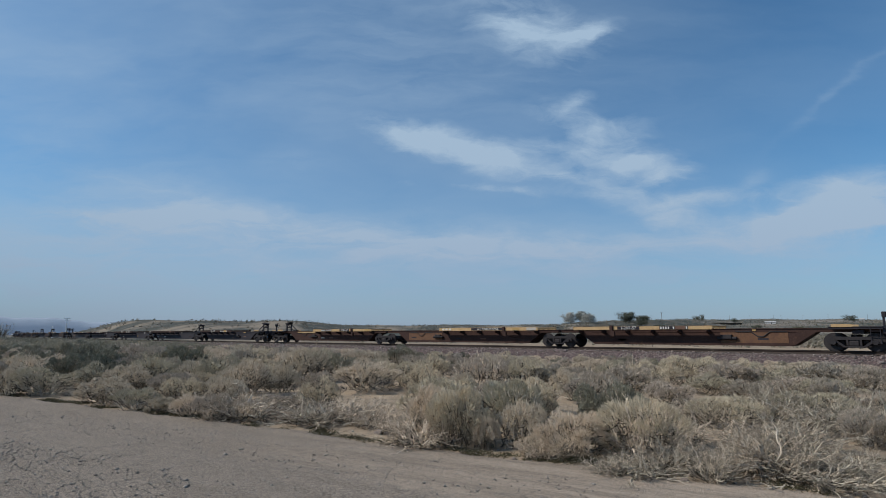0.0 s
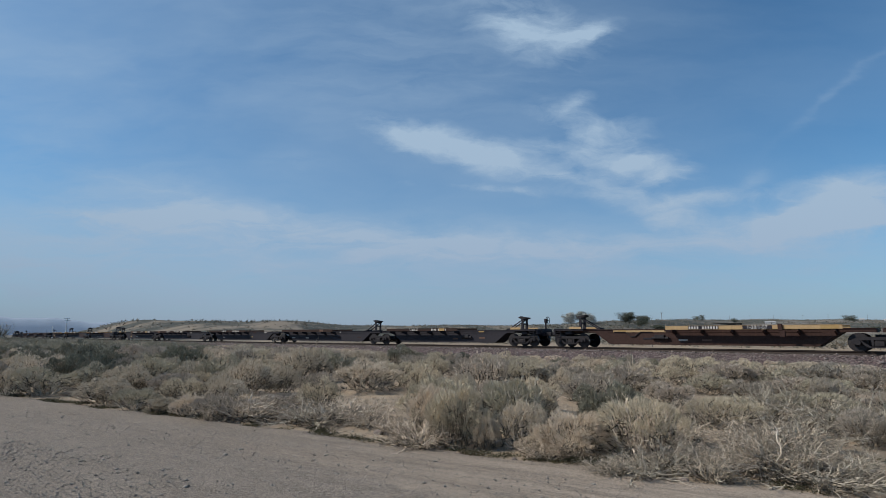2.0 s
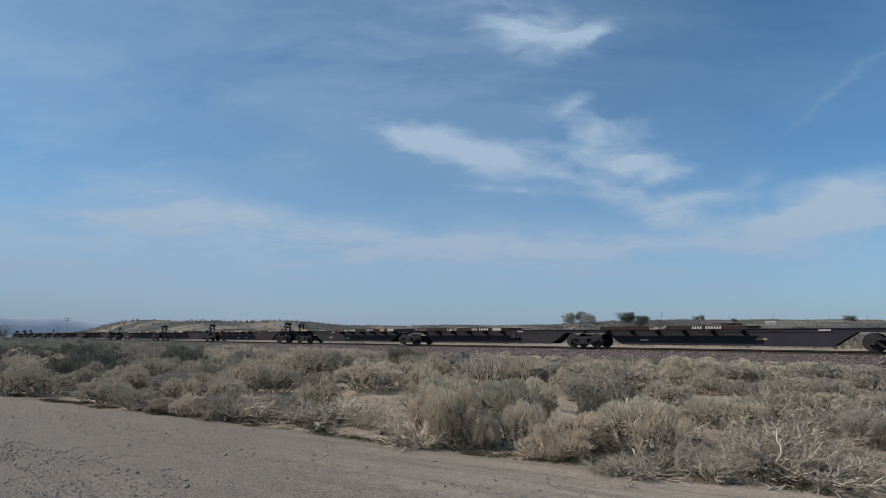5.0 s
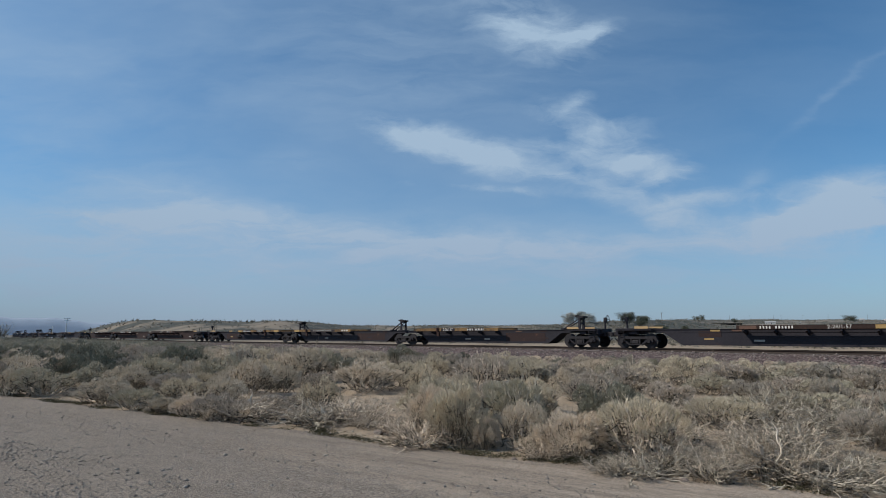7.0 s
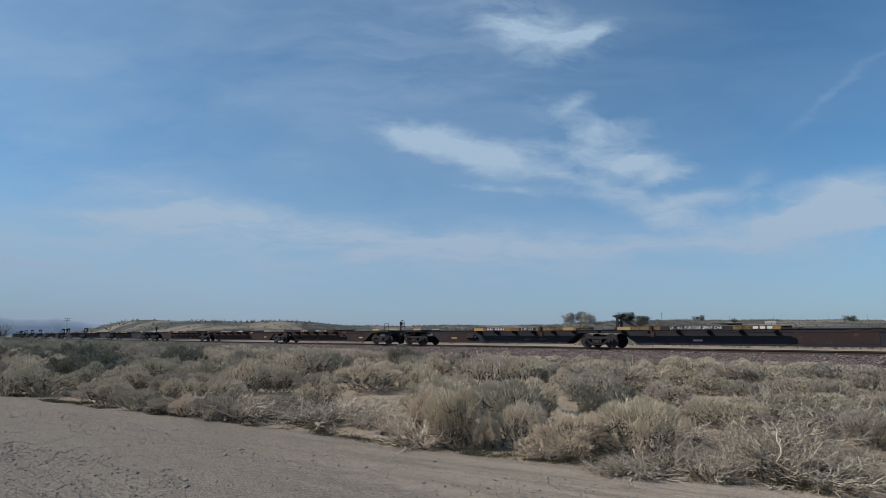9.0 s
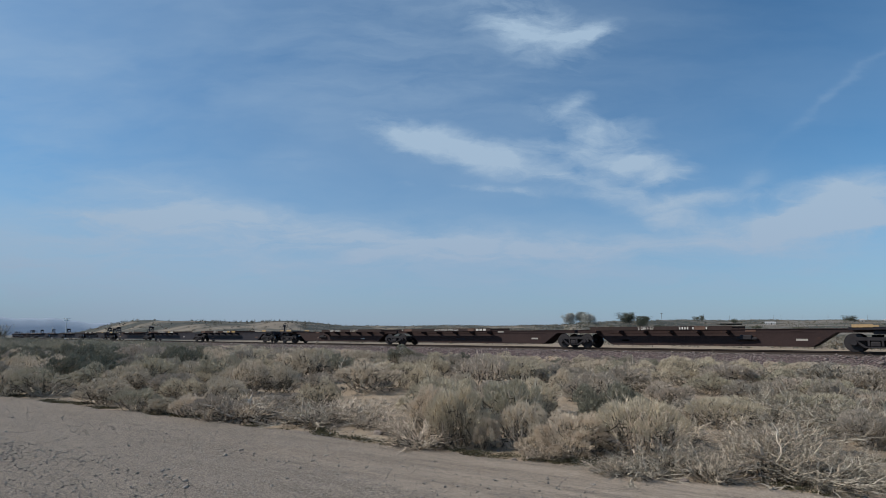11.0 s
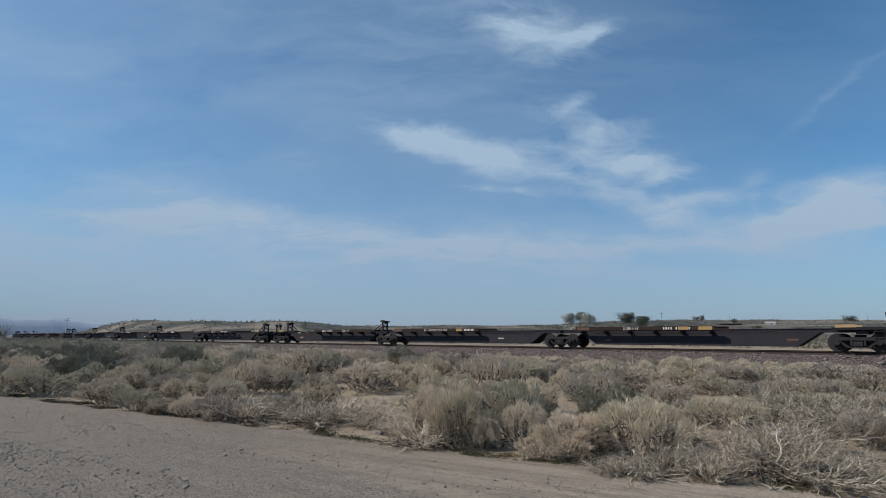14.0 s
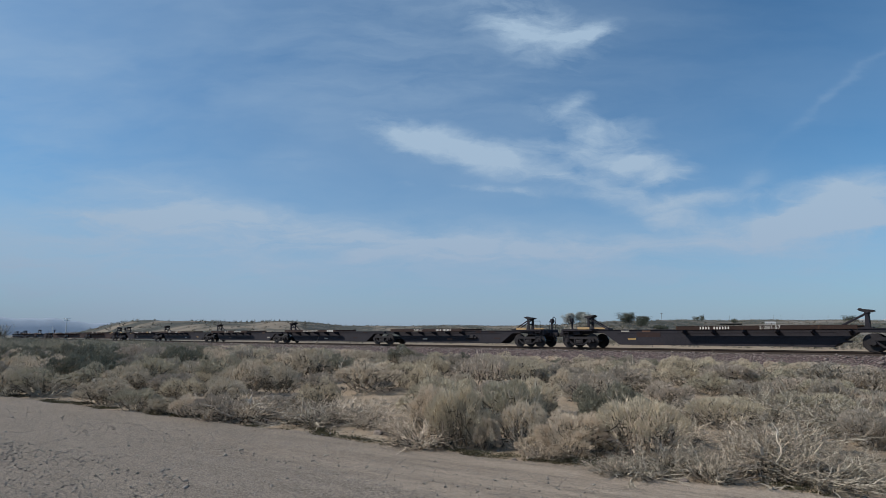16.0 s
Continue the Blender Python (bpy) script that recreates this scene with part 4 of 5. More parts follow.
def shrub_meshes(seed, kind, fine=1.0):
    """Wood and foliage of a shrub of unit radius and height: crooked stems that fork three times and bear tufts of fine twigs or leaves."""
    rng = np.random.default_rng(seed)
    dead = kind == "d"
    near, mid = fine > 0.9, fine > 0.6
    ns = (22 if dead else 20) if near else 18 if mid else 14
    i = np.arange(ns)
    phi = i * 2.4 + rng.uniform(-0.35, 0.35, ns)
    # how far out and how high each stem ends: a dome, uneven in its lobes
    reach = np.sqrt((i + 0.5) / ns) * rng.uniform(0.50, 0.86, ns)
    high = np.sqrt(np.clip(1 - (reach / 0.92) ** 2, 0.05, 1)) * rng.uniform(0.40, 0.80, ns)
    if dead:
        reach = np.sqrt((i + 1.5) / ns) * rng.uniform(0.6, 0.95, ns)
        high = np.clip(1 - reach ** 2, 0.12, 1) * rng.uniform(0.30, 0.95, ns)
    tip = np.stack([np.cos(phi) * reach, np.sin(phi) * reach, high], -1)
    base = np.stack([np.cos(phi) * 0.09, np.sin(phi) * 0.09, np.full(ns, -0.05)], -1)
    bend = base * 0.5 + tip * 0.5 + np.stack([np.cos(phi) * 0.08, np.sin(phi) * 0.08, np.full(ns, 0.10 if dead else -0.10)], -1)
    K = 8 if near else 6 if mid else 4
    t = np.linspace(0, 1, K)[None, :, None]
    P = (1 - t) ** 2 * base[:, None] + 2 * t * (1 - t) * bend[:, None] + t ** 2 * tip[:, None]
    P = P + rng.normal(size=P.shape) * (0.030 if dead or kind == "o" else 0.018) * (t > 0)
    P = P + np.sin(t * rng.uniform(4, 9, (ns, 1, 1)) + rng.uniform(0, 6, (ns, 1, 1))) * np.sqrt(t * (1 - t)) * rng.normal(size=(ns, 1, 3)) * (0.07 if dead else 0.05)
    P[:, 1:, 2] = np.maximum(P[:, 1:, 2], 0.02)
    thick = 0.032 if dead else 0.027 if kind == "o" else 0.016
    wood = [tubes(P, rng.uniform(0.6, 1.25, ns)[:, None] * thick * np.linspace(1, 0.42, K)[None], rng)]
    # second and third forks
    n1 = 5 if near else 4 if mid else 3
    if dead:
        A = grow(P, n1, 0.25, 1.0, (0.22, 0.55), 0.9, 0.45, 0.45, 5 if near else 3, rng, 0.12, 0.05)
        B = grow(A, 5 if near else 4, 0.2, 1.0, (0.10, 0.30), 0.8, 0.3, 0.6, 3, rng, 0.08, 0.05)
    else:
        A = grow(P, n1, 0.40, 1.0, (0.14, 0.34), 0.7, 0.75, 0.38, 4 if near else 3, rng, -0.05, 0.04)
        B = grow(A, 6 if near else 5 if mid else 4, 0.30, 1.0, (0.07, 0.20), 0.6, 0.8, 0.42, 3, rng, -0.05)
    w1 = thick * 0.42
    if mid:
        wood.append(tubes(A, rng.uniform(0.7, 1.3, len(A))[:, None] * w1 * np.linspace(1, 0.45, A.shape[1])[None], rng))
    else:
        wood.append(ribbons(A[:, 0], A[:, -1], rng.uniform(1.4, 2.2, len(A)) * w1, rng))
    wide = 1.0 if near else 1.35 if mid else 1.8
    if mid:
        wood.append(ribbons(B[:, 0], B[:, 1], rng.uniform(0.008, 0.013, len(B)) * wide, rng))
        wood.append(ribbons(B[:, 1], B[:, 2], rng.uniform(0.005, 0.010, len(B)) * wide, rng))
    else:
        wood.append(ribbons(B[:, 0], B[:, 2], rng.uniform(0.006, 0.012, len(B)) * wide, rng))
    # foliage: a skin of fine twigs over the rounded lobes that the stems carry, and tufts along the branch ends
    if dead:
        idx = np.repeat(np.arange(len(B)), 9 if near else 6)
        q = len(idx)
        f = rng.uniform(0.5, 1.0, q)[:, None]
        p = B[idx, 0] * (1 - f) + B[idx, 2] * f
        way = unit_rows(unit_rows(B[idx, 2] - B[idx, 0]) * 0.7 + rng.normal(size=p.shape) * 0.55) * rng.uniform(0.05, 0.15, (q, 1))
        leaves = blades(p, p + way, rng.uniform(0.7, 1.3, q) * 0.006 * wide, rng)
    else:
        lr = rng.uniform(0.18, 0.34, ns) * (1.05 - 0.25 * reach)
        per = (620 if kind == "o" else 850) if near else 400 if mid else 270
        own = np.repeat(i, per)
        nrm = rng.normal(size=(len(own), 3))
        nrm = unit_rows(nrm + tip[own] * 0.6)
        # every lobe is a head of smaller tufts with creases between them
        tuft = rng.normal(size=(ns, 11, 3))
        tuft = tuft / np.linalg.norm(tuft, axis=2, keepdims=True)
        near_to = np.einsum("qk,qtk->qt", nrm, tuft[own])
        head = tuft[own, near_to.argmax(1)]
        lump = 0.68 + 0.38 * np.clip((near_to.max(1) - 0.62) / 0.34, 0, 1)
        p = tip[own] + nrm * (lr[own] * lump * rng.uniform(0.80, 1.05, len(own)))[:, None] * np.array([1, 1, 0.85])
        # what lies deep inside a neighbouring lobe gets no light and no leaves
        free = np.ones(len(p), bool)
        for k in range(ns):
            free &= (np.linalg.norm((p - tip[k]) / np.array([1, 1, 0.85]), axis=1) > lr[k] * 0.74) | (own == k)
        low = (0.46 if kind == "o" else 0.27 if near else 0.36) + 0.10 * np.sin(np.arctan2(p[:, 1], p[:, 0]) * 3 + seed) + rng.normal(size=len(p)) * 0.05
        free &= p[:, 2] > low
        p, nrm = p[free], unit_rows(nrm[free] * 0.5 + head[free] * 0.8)
        q = len(p)
        out = unit_rows(p + np.array([0, 0, 0.25]))
        if kind in "ro":
            ln, w, spread = rng.uniform(0.05, 0.12, q) * (1.0 if near else 0.66), 0.0090 if near else 0.0108, 0.30 if near else 0.55
        else:
            ln, w, spread = rng.uniform(0.03, 0.08, q), 0.0165, 0.50
        way = unit_rows(out * 0.7 + nrm * 0.5 + rng.normal(size=p.shape) * spread) * (ln * wide ** 0.5)[:, None]
        leaves = blades(p - way * 0.5, p + way * 0.5, rng.uniform(0.7, 1.35, q) * w * wide, rng)
    # dense inner twigs that let little light through, coloured near-black as painted shade
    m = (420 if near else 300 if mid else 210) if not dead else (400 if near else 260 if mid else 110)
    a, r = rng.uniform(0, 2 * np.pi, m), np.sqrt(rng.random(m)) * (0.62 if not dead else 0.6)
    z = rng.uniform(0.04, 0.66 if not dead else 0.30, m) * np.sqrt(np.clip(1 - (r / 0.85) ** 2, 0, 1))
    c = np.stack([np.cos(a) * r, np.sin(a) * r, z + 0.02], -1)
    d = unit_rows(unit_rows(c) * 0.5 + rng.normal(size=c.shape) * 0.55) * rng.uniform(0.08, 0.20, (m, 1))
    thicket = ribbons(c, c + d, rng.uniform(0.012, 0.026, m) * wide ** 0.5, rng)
    return joined(wood), leaves, thicket


SHRUBS = {}


def shrub_kind(kind, variant, fine):
    key = (kind, variant, fine)
    if key not in SHRUBS:
        wood, leaves, thicket = shrub_meshes(variant * 7 + {"d": 1, "r": 2, "s": 3, "g": 4, "o": 5}[kind], kind, fine)
        leaf = {"d": DARKTWIG, "r": (TAN, OLIVE)[variant % 2], "s": SAGE, "g": GREENISH, "o": (OLIVE, TAN, SAGE, OLIVE)[variant]}[kind]
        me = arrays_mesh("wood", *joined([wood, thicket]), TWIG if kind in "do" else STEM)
        me.materials.append(SHADETWIG)
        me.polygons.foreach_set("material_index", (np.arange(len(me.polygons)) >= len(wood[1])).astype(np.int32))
        SHRUBS[key] = (me, arrays_mesh("foliage", *leaves, leaf))
    return SHRUBS[key]


WORDS = {"d": ("bare grey desert shrub with tangled dead branches", "shrub"), "r": ("rounded tan rabbitbrush with fine dry twigs", "shrub"),
         "o": ("half-dead tan shrub with crooked bare lower branches", "shrub"),
         "g": ("dull green saltbush with dense small leaves", "shrub"),
         "s": ("grey-green saltbush with small dull leaves", "shrub")}


def shrub(x, y, radius, height, kind, variant, fine, turn, group="shrubs beside the road"):
    wood, leaf = shrub_kind(kind, variant, fine)
    z = float(land(x, y)) - 0.02
    ob = tagged(new("desert_shrub"), *WORDS[kind], group)
    ob.matrix_basis = pose(x, y, z, 0, 0, turn) @ Matrix.Diagonal((radius, radius, height, 1))
    part("wood", wood, None, ob)
    part("foliage", leaf, None, ob)


def tallest(x, y):
    """The scrub grows lower towards the right-hand stretch of track."""
    u = x / y
    return CAM_Z - y / 1045 * np.interp(u, (-0.75, -0.5, -0.2, 0.0, 0.25, 0.5, 0.75), (4, 9, 22, 32, 37, 44, 52))


def build_shrubs():
    rng = random.Random(5)
    first = [(-11.67, 17.46, 1.02, 0.78, "o"), (-12.68, 17.49, 0.74, 0.89, "o"), (-8.56, 15.32, 0.72, 0.67, "r"),
             (-7.24, 14.16, 0.56, 0.53, "o"), (-6.26, 13.51, 0.38, 0.37, "r"), (-5.47, 13.00, 0.44, 0.47, "o"),
             (-4.74, 12.46, 0.51, 0.57, "o"), (-4.02, 12.49, 0.75, 0.61, "d"), (-2.52, 12.04, 0.74, 0.54, "d"),
             (-1.64, 12.14, 0.64, 0.47, "d"), (-0.37, 9.59, 0.55, 0.44, "d"), (0.28, 9.70, 0.60, 0.92, "r"), (0.64, 9.36, 0.23, 0.51, "r"),
             (1.25, 9.50, 0.44, 0.69, "o"), (1.86, 8.77, 0.54, 0.65, "r"), (2.84, 8.61, 0.67, 0.87, "o"), (2.41, 7.64, 0.47, 0.30, "d"),
             (3.24, 7.35, 0.28, 0.43, "d"), (4.21, 7.67, 0.65, 0.48, "d"), (4.44, 7.17, 0.58, 0.47, "d")]
    second = [(-17.05, 24.05, 1.14, 0.95, "r"), (-10.79, 18.92, 0.96, 0.91, "r"), (-9.17, 17.50, 0.76, 0.87, "r"),
              (-9.02, 18.53, 0.87, 1.10, "r"), (-7.56, 16.64, 0.82, 0.64, "s"), (-8.16, 19.55, 0.78, 0.88, "o"),
              (-5.89, 15.79, 0.68, 0.64, "r"), (-3.89, 14.84, 0.67, 0.40, "s"), (-0.23, 10.98, 0.41, 0.83, "r"),
              (1.87, 12.39, 0.56, 0.76, "r"), (3.77, 15.34, 0.84, 0.79, "o"), (5.47, 11.75, 0.81, 0.65, "o"), (3.75, 9.58, 0.43, 0.46, "d"),
              (4.94, 9.63, 0.56, 0.36, "d"), (6.79, 12.34, 0.66, 0.70, "d"), (7.64, 12.44, 0.89, 0.60, "o"), (7.21, 10.72, 0.82, 0.74, "d"),
              (6.79, 9.58, 0.46, 0.59, "s"), (5.35, 9.26, 0.69, 0.47, "d"), (3.86, 13.02, 0.61, 0.56, "s")]
    third = [(-18.47, 26.56, 1.06, 1.26, "g"), (-17.08, 26.67, 1.42, 1.40, "g"), (-17.74, 29.73, 1.47, 1.35, "g"),
             (-25.90, 35.14, 1.54, 1.28, "g"), (-10.72, 25.05, 1.23, 1.22, "g"), (-14.33, 31.20, 1.36, 1.13, "g"),
             (-18.79, 37.03, 1.62, 1.08, "s"), (-20.23, 37.09, 1.48, 1.01, "s"), (-13.97, 35.34, 1.41, 1.03, "g"),
             (-7.26, 19.61, 0.96, 1.05, "r"), (-7.14, 20.32, 0.81, 0.87, "o"), (-7.04, 22.61, 0.98, 0.93, "r"),
             (-9.13, 26.85, 1.17, 1.17, "r"), (-5.67, 19.87, 0.79, 0.82, "o"), (-5.05, 21.70, 1.23, 1.21, "r")]
    fourth = [(-5.53, 26.64, 1.21, 1.16, "r"), (-4.75, 28.00, 1.17, 0.91, "s"), (-2.34, 18.80, 1.06, 0.97, "o"),
              (-3.82, 27.96, 1.22, 0.96, "r"), (-1.16, 19.82, 1.05, 0.88, "r"), (-2.08, 30.38, 1.27, 1.16, "g"),
              (-0.49, 23.35, 1.10, 0.92, "r"), (1.22, 18.99, 1.00, 1.09, "o"), (2.63, 18.85, 0.82, 1.01, "o"),
              (0.64, 24.26, 0.83, 0.65, "s"), (3.34, 18.80, 0.78, 0.73, "s"), (5.34, 28.15, 0.80, 0.56, "g"),
              (5.32, 17.84, 0.98, 0.78, "s"), (6.31, 24.13, 1.19, 0.63, "r"), (6.39, 18.39, 0.90, 0.81, "r"),
              (-4.11, 19.43, 0.73, 0.51, "o")]
    fifth = [(8.22, 20.19, 1.25, 1.0, "r"), (8.97, 18.35, 1.07, 0.82, "s"), (9.78, 18.24, 0.90, 0.74, "r"),
             (12.09, 20.06, 1.18, 0.66, "r"), (12.00, 18.22, 1.07, 0.81, "s"), (12.11, 16.96, 0.93, 0.68, "s"),
             (7.71, 17.37, 0.82, 0.57, "r"), (9.62, 16.58, 0.78, 0.53, "s"), (2.43, 24.20, 0.92, 0.60, "r"),
             (-2.52, 23.32, 0.79, 0.67, "s"), (5.61, 14.87, 0.64, 0.57, "s"), (7.90, 15.39, 0.72, 0.57, "s"),
             (9.90, 15.35, 0.79, 0.52, "r"), (4.16, 19.09, 0.72, 0.68, "s")]
    sixth = [(3.00, 7.98, 0.43, 0.43, "d"), (3.91, 7.85, 0.41, 0.48, "d"), (5.03, 7.56, 0.39, 0.40, "d"), (2.14, 7.68, 0.28, 0.30, "d"),
             (5.26, 12.59, 0.59, 0.48, "d"), (9.09, 12.50, 0.59, 0.59, "o"), (-0.85, 10.86, 0.41, 0.31, "d"), (1.42, 8.70, 0.29, 0.32, "d")]
    taken = []
    for i, (x, y, r, h, k) in enumerate(first + second + third + fourth + fifth + sixth):
        fine = 1.0 if y < 14.5 else 0.7 if y < 25 else 0.4
        r = r * (1.35 if k == "d" else 1.22 if y < 21 else 0.95)
        shrub(x, y, r, h * (1.08 if k == "d" else 1.22 if x > 6 and y > 14 else 1.12), k, i % 4, fine, rng.uniform(0, 360))
        taken.append((x, y, r))
    # the clearing of bare sand and the path behind the first row stay open
    taken += [(-2.0, 16.4, 1.2), (-4.1, 16.9, 1.0), (-0.6, 15.6, 1.0), (1.9, 16.6, 0.7), (4.2, 10.6, 0.3), (-1.4, 14.2, 0.6), (-3.0, 14.6, 0.6)]
    # low dead tangles and small tufts along the edge of the road
    for k in range(30):
        a = -19 + k * 0.98 + rng.uniform(-0.3, 0.3)
        w = rng.uniform(0.55, 1.2)
        x, y = ROAD_P[0] + ROAD_U[0] * a + ROAD_N[0] * w, ROAD_P[1] + ROAD_U[1] * a + ROAD_N[1] * w
        r = rng.uniform(0.32, 0.55)
        if any((x - p) ** 2 + (y - q) ** 2 < (0.6 * c) ** 2 for p, q, c in taken):
            continue
        shrub(x, y, r, r * rng.uniform(0.6, 0.9), rng.choice("ddr"), rng.randrange(4), 0.7, rng.uniform(0, 360))
        taken.append((x, y, r * 0.6))
    tries = 0
    while len(taken) < 365 and tries < 20000:
        tries += 1
        y = 8.0 + 30 * rng.random() ** 0.8
        x = rng.uniform(-0.86, 0.86) * y
        q, w = float(past_track(x, y)), float(past_road(x, y))
        r = rng.uniform(0.5, 1.0) if x / y > -0.2 else rng.uniform(0.6, 1.1)
        room = float(np.interp(x / y, (-0.3, -0.1, 0.15, 0.4), (0.66, 0.78, 0.86, 0.94)))
        if w < 0.15 + r * 0.75 or q > -5.2 - r or any((x - a) ** 2 + (y - b) ** 2 < (room * (r + c)) ** 2 for a, b, c in taken):
            continue
        fine = 1.0 if y < 11 else 0.7 if y < 22 else 0.4
        kind = rng.choices("rsdgo", (2.5, 3.5, 2, 0.4, 3) if x / y > 0.28 else (3, 3.5, 1, 7, 3) if x / y < -0.42 else (5, 2.5, 1, 0.8, 3))[0]
        shrub(x, y, r, max(0.28, min(1.45, r * rng.uniform(0.9, 1.2) + 0.15, float(tallest(x, y)) * rng.uniform(0.80, 1.08))), kind, rng.randrange(4), fine, rng.uniform(0, 360))
        taken.append((x, y, r))
    return taken


TAKEN = build_shrubs()


def scrub_cloud(name, label, centres, radii, heights, lobes, per, width, materials, choice, seed):
    """Shrubs that nobody could count: domes of small lobes, each a skin of short blades and a fuzz of twigs."""
    rng = np.random.default_rng(seed)
    for mi, mat in enumerate(materials):
        pick = np.where(choice == mi)[0]
        lob = np.repeat(pick, lobes)
        n = len(lob)
        phi, reach = rng.uniform(0, 2 * np.pi, n), np.sqrt(rng.random(n)) * 0.75
        r, h = radii[lob][:, None], heights[lob][:, None]
        size = np.concatenate([r, r, h], 1)
        C = np.stack([np.cos(phi) * reach, np.sin(phi) * reach, np.sqrt(1 - reach ** 2) * rng.uniform(0.5, 0.72, n)], -1)
        lr = rng.uniform(0.26, 0.40, n)
        own = np.repeat(np.arange(n), per)
        q = len(own)
        nrm = rng.normal(size=(q, 3))
        nrm[:, 2] = np.where(nrm[:, 2] < -0.2, -nrm[:, 2], nrm[:, 2])
        nrm = unit_rows(nrm + C[own] * 0.4)
        p = (C[own] + nrm * (lr[own] * rng.uniform(0.75, 1.05, q))[:, None]) * size[own] + centres[lob][own]
        skin = rng.random(q) < 0.55
        tang = unit_rows(np.cross(nrm, rng.normal(size=(q, 3))) + np.array([0, 0, 0.4]))
        out = unit_rows(nrm + rng.normal(size=(q, 3)) * 0.4 + np.array([0, 0, 0.3]))
        w = width * r[own, 0] * rng.uniform(0.6, 1.3, q)
        ln = (r[own, 0] * rng.uniform(2.5, 5.0, q) * width)[:, None]
        pieces = [ribbons((p - tang * ln * 0.4)[skin], (p + tang * ln * 0.4)[skin], w[skin] * 1.0, rng, nrm[skin]),
                  ribbons((p - out * ln * 0.3)[~skin], (p + out * ln * 0.6)[~skin], w[~skin] * 0.5, rng)]
        tagged(new(name, arrays_mesh(name, *joined(pieces), mat)), label, "shrubs", kind="stuff")


def build_far_scrub():
    rng = np.random.default_rng(3)
    # the strip before the track beyond the single shrubs
    pts = []
    grid = np.array([(a, b, c) for a, b, c in TAKEN])
    tries = 0
    while len(pts) < 850 and tries < 60000:
        tries += 1
        s, q = rng.uniform(-300, 5), -4.6 - 26 * rng.random() ** 1.3
        p, h = track_point(s)
        x, y = p[0] + h[1] * -q * 1.0, p[1] - h[0] * -q * 1.0
        if y < 26 or abs(x / y) > 0.95 or float(past_road(x, y)) < 1.5:
            continue
        rad = rng.uniform(0.5, 1.3)
        if np.min(np.hypot(grid[:, 0] - x, grid[:, 1] - y) / (grid[:, 2] + rad)) < 0.62:
            continue
        grid = np.vstack([grid, (x, y, rad)])
        pts.append((x, y, rad))
    pts = np.array(pts)
    r, pts = pts[:, 2], pts[:, :2]
    c = np.column_stack([pts, land(pts[:, 0], pts[:, 1]) - 0.03])
    left = smooth(-0.28, -0.5, pts[:, 0] / pts[:, 1])
    r = r * (1 + 0.5 * left)
    h = np.clip(np.minimum(r * 0.85 + 0.25 * left, tallest(pts[:, 0], pts[:, 1]) * rng.uniform(0.75, 1.0, len(pts))), 0.2, 1.1 + 0.5 * left)
    west = (pts[:, 0] / pts[:, 1] < -0.22) & (rng.random(len(pts)) < 0.62 + 0.28 * left)
    choice = np.where(west, 4, rng.integers(0, 3, len(pts)))
    choice = np.where((pts[:, 0] / pts[:, 1] > 0.2) & (rng.random(len(pts)) < 0.93), 5, choice)
    near = pts[:, 1] < 75
    for sel, lobes, per, wide in ((near, 11, 50, 0.020), (~near, 5, 12, 0.06)):
        scrub_cloud("scrub_strip", "dense tan and grey-green desert scrub before the track", c[sel], r[sel], h[sel], lobes, per, wide, (TAN, OLIVE, SAGE, TWIG, GREENISH, GREYBRUSH), choice[sel], 8)
    # the plain and slopes beyond the track
    az = np.radians(rng.uniform(-38, 40, 15000))
    rad = 48 * np.exp(rng.random(15000) * np.log(1500 / 48))
    x, y = np.sin(az) * rad, np.cos(az) * rad
    keep = ((x / y > -0.1) | (rad > 420) | (rad < 110) | (rng.random(len(x)) < 0.85)) & (past_track(x, y) > 17) & (bumps(x, y, 14, 6) + rng.normal(size=len(x)) * 0.5 > -0.15)
    x, y, rad = x[keep], y[keep], rad[keep]
    az = np.radians(rng.uniform(-3, 40, 13000))
    far = 160 + 1250 * rng.random(13000) ** 1.3
    x, y, rad = np.concatenate([x, np.sin(az) * far]), np.concatenate([y, np.cos(az) * far]), np.concatenate([rad, far])
    r = rng.uniform(0.4, 1.2, len(x)) * (1 + np.maximum(rad - 350, 0) / 700)
    c = np.column_stack([x, y, land(x, y) - 0.05])
    choice = rng.integers(0, 2, len(c))
    for sel, lobes, per, wide in ((rad < 200, 3, 7, 0.15), (rad >= 200, 1, 5, 0.34)):
        scrub_cloud("scrub_plain", "scattered dark scrub over the sandy slopes beyond the track", c[sel], r[sel] * 0.8, r[sel] * 0.5, lobes, per, wide, (DUSK, GREYBRUSH), choice[sel], 9)


build_far_scrub()


# ---------------------------------------------------------------- distance: range, trees, poles, buildings


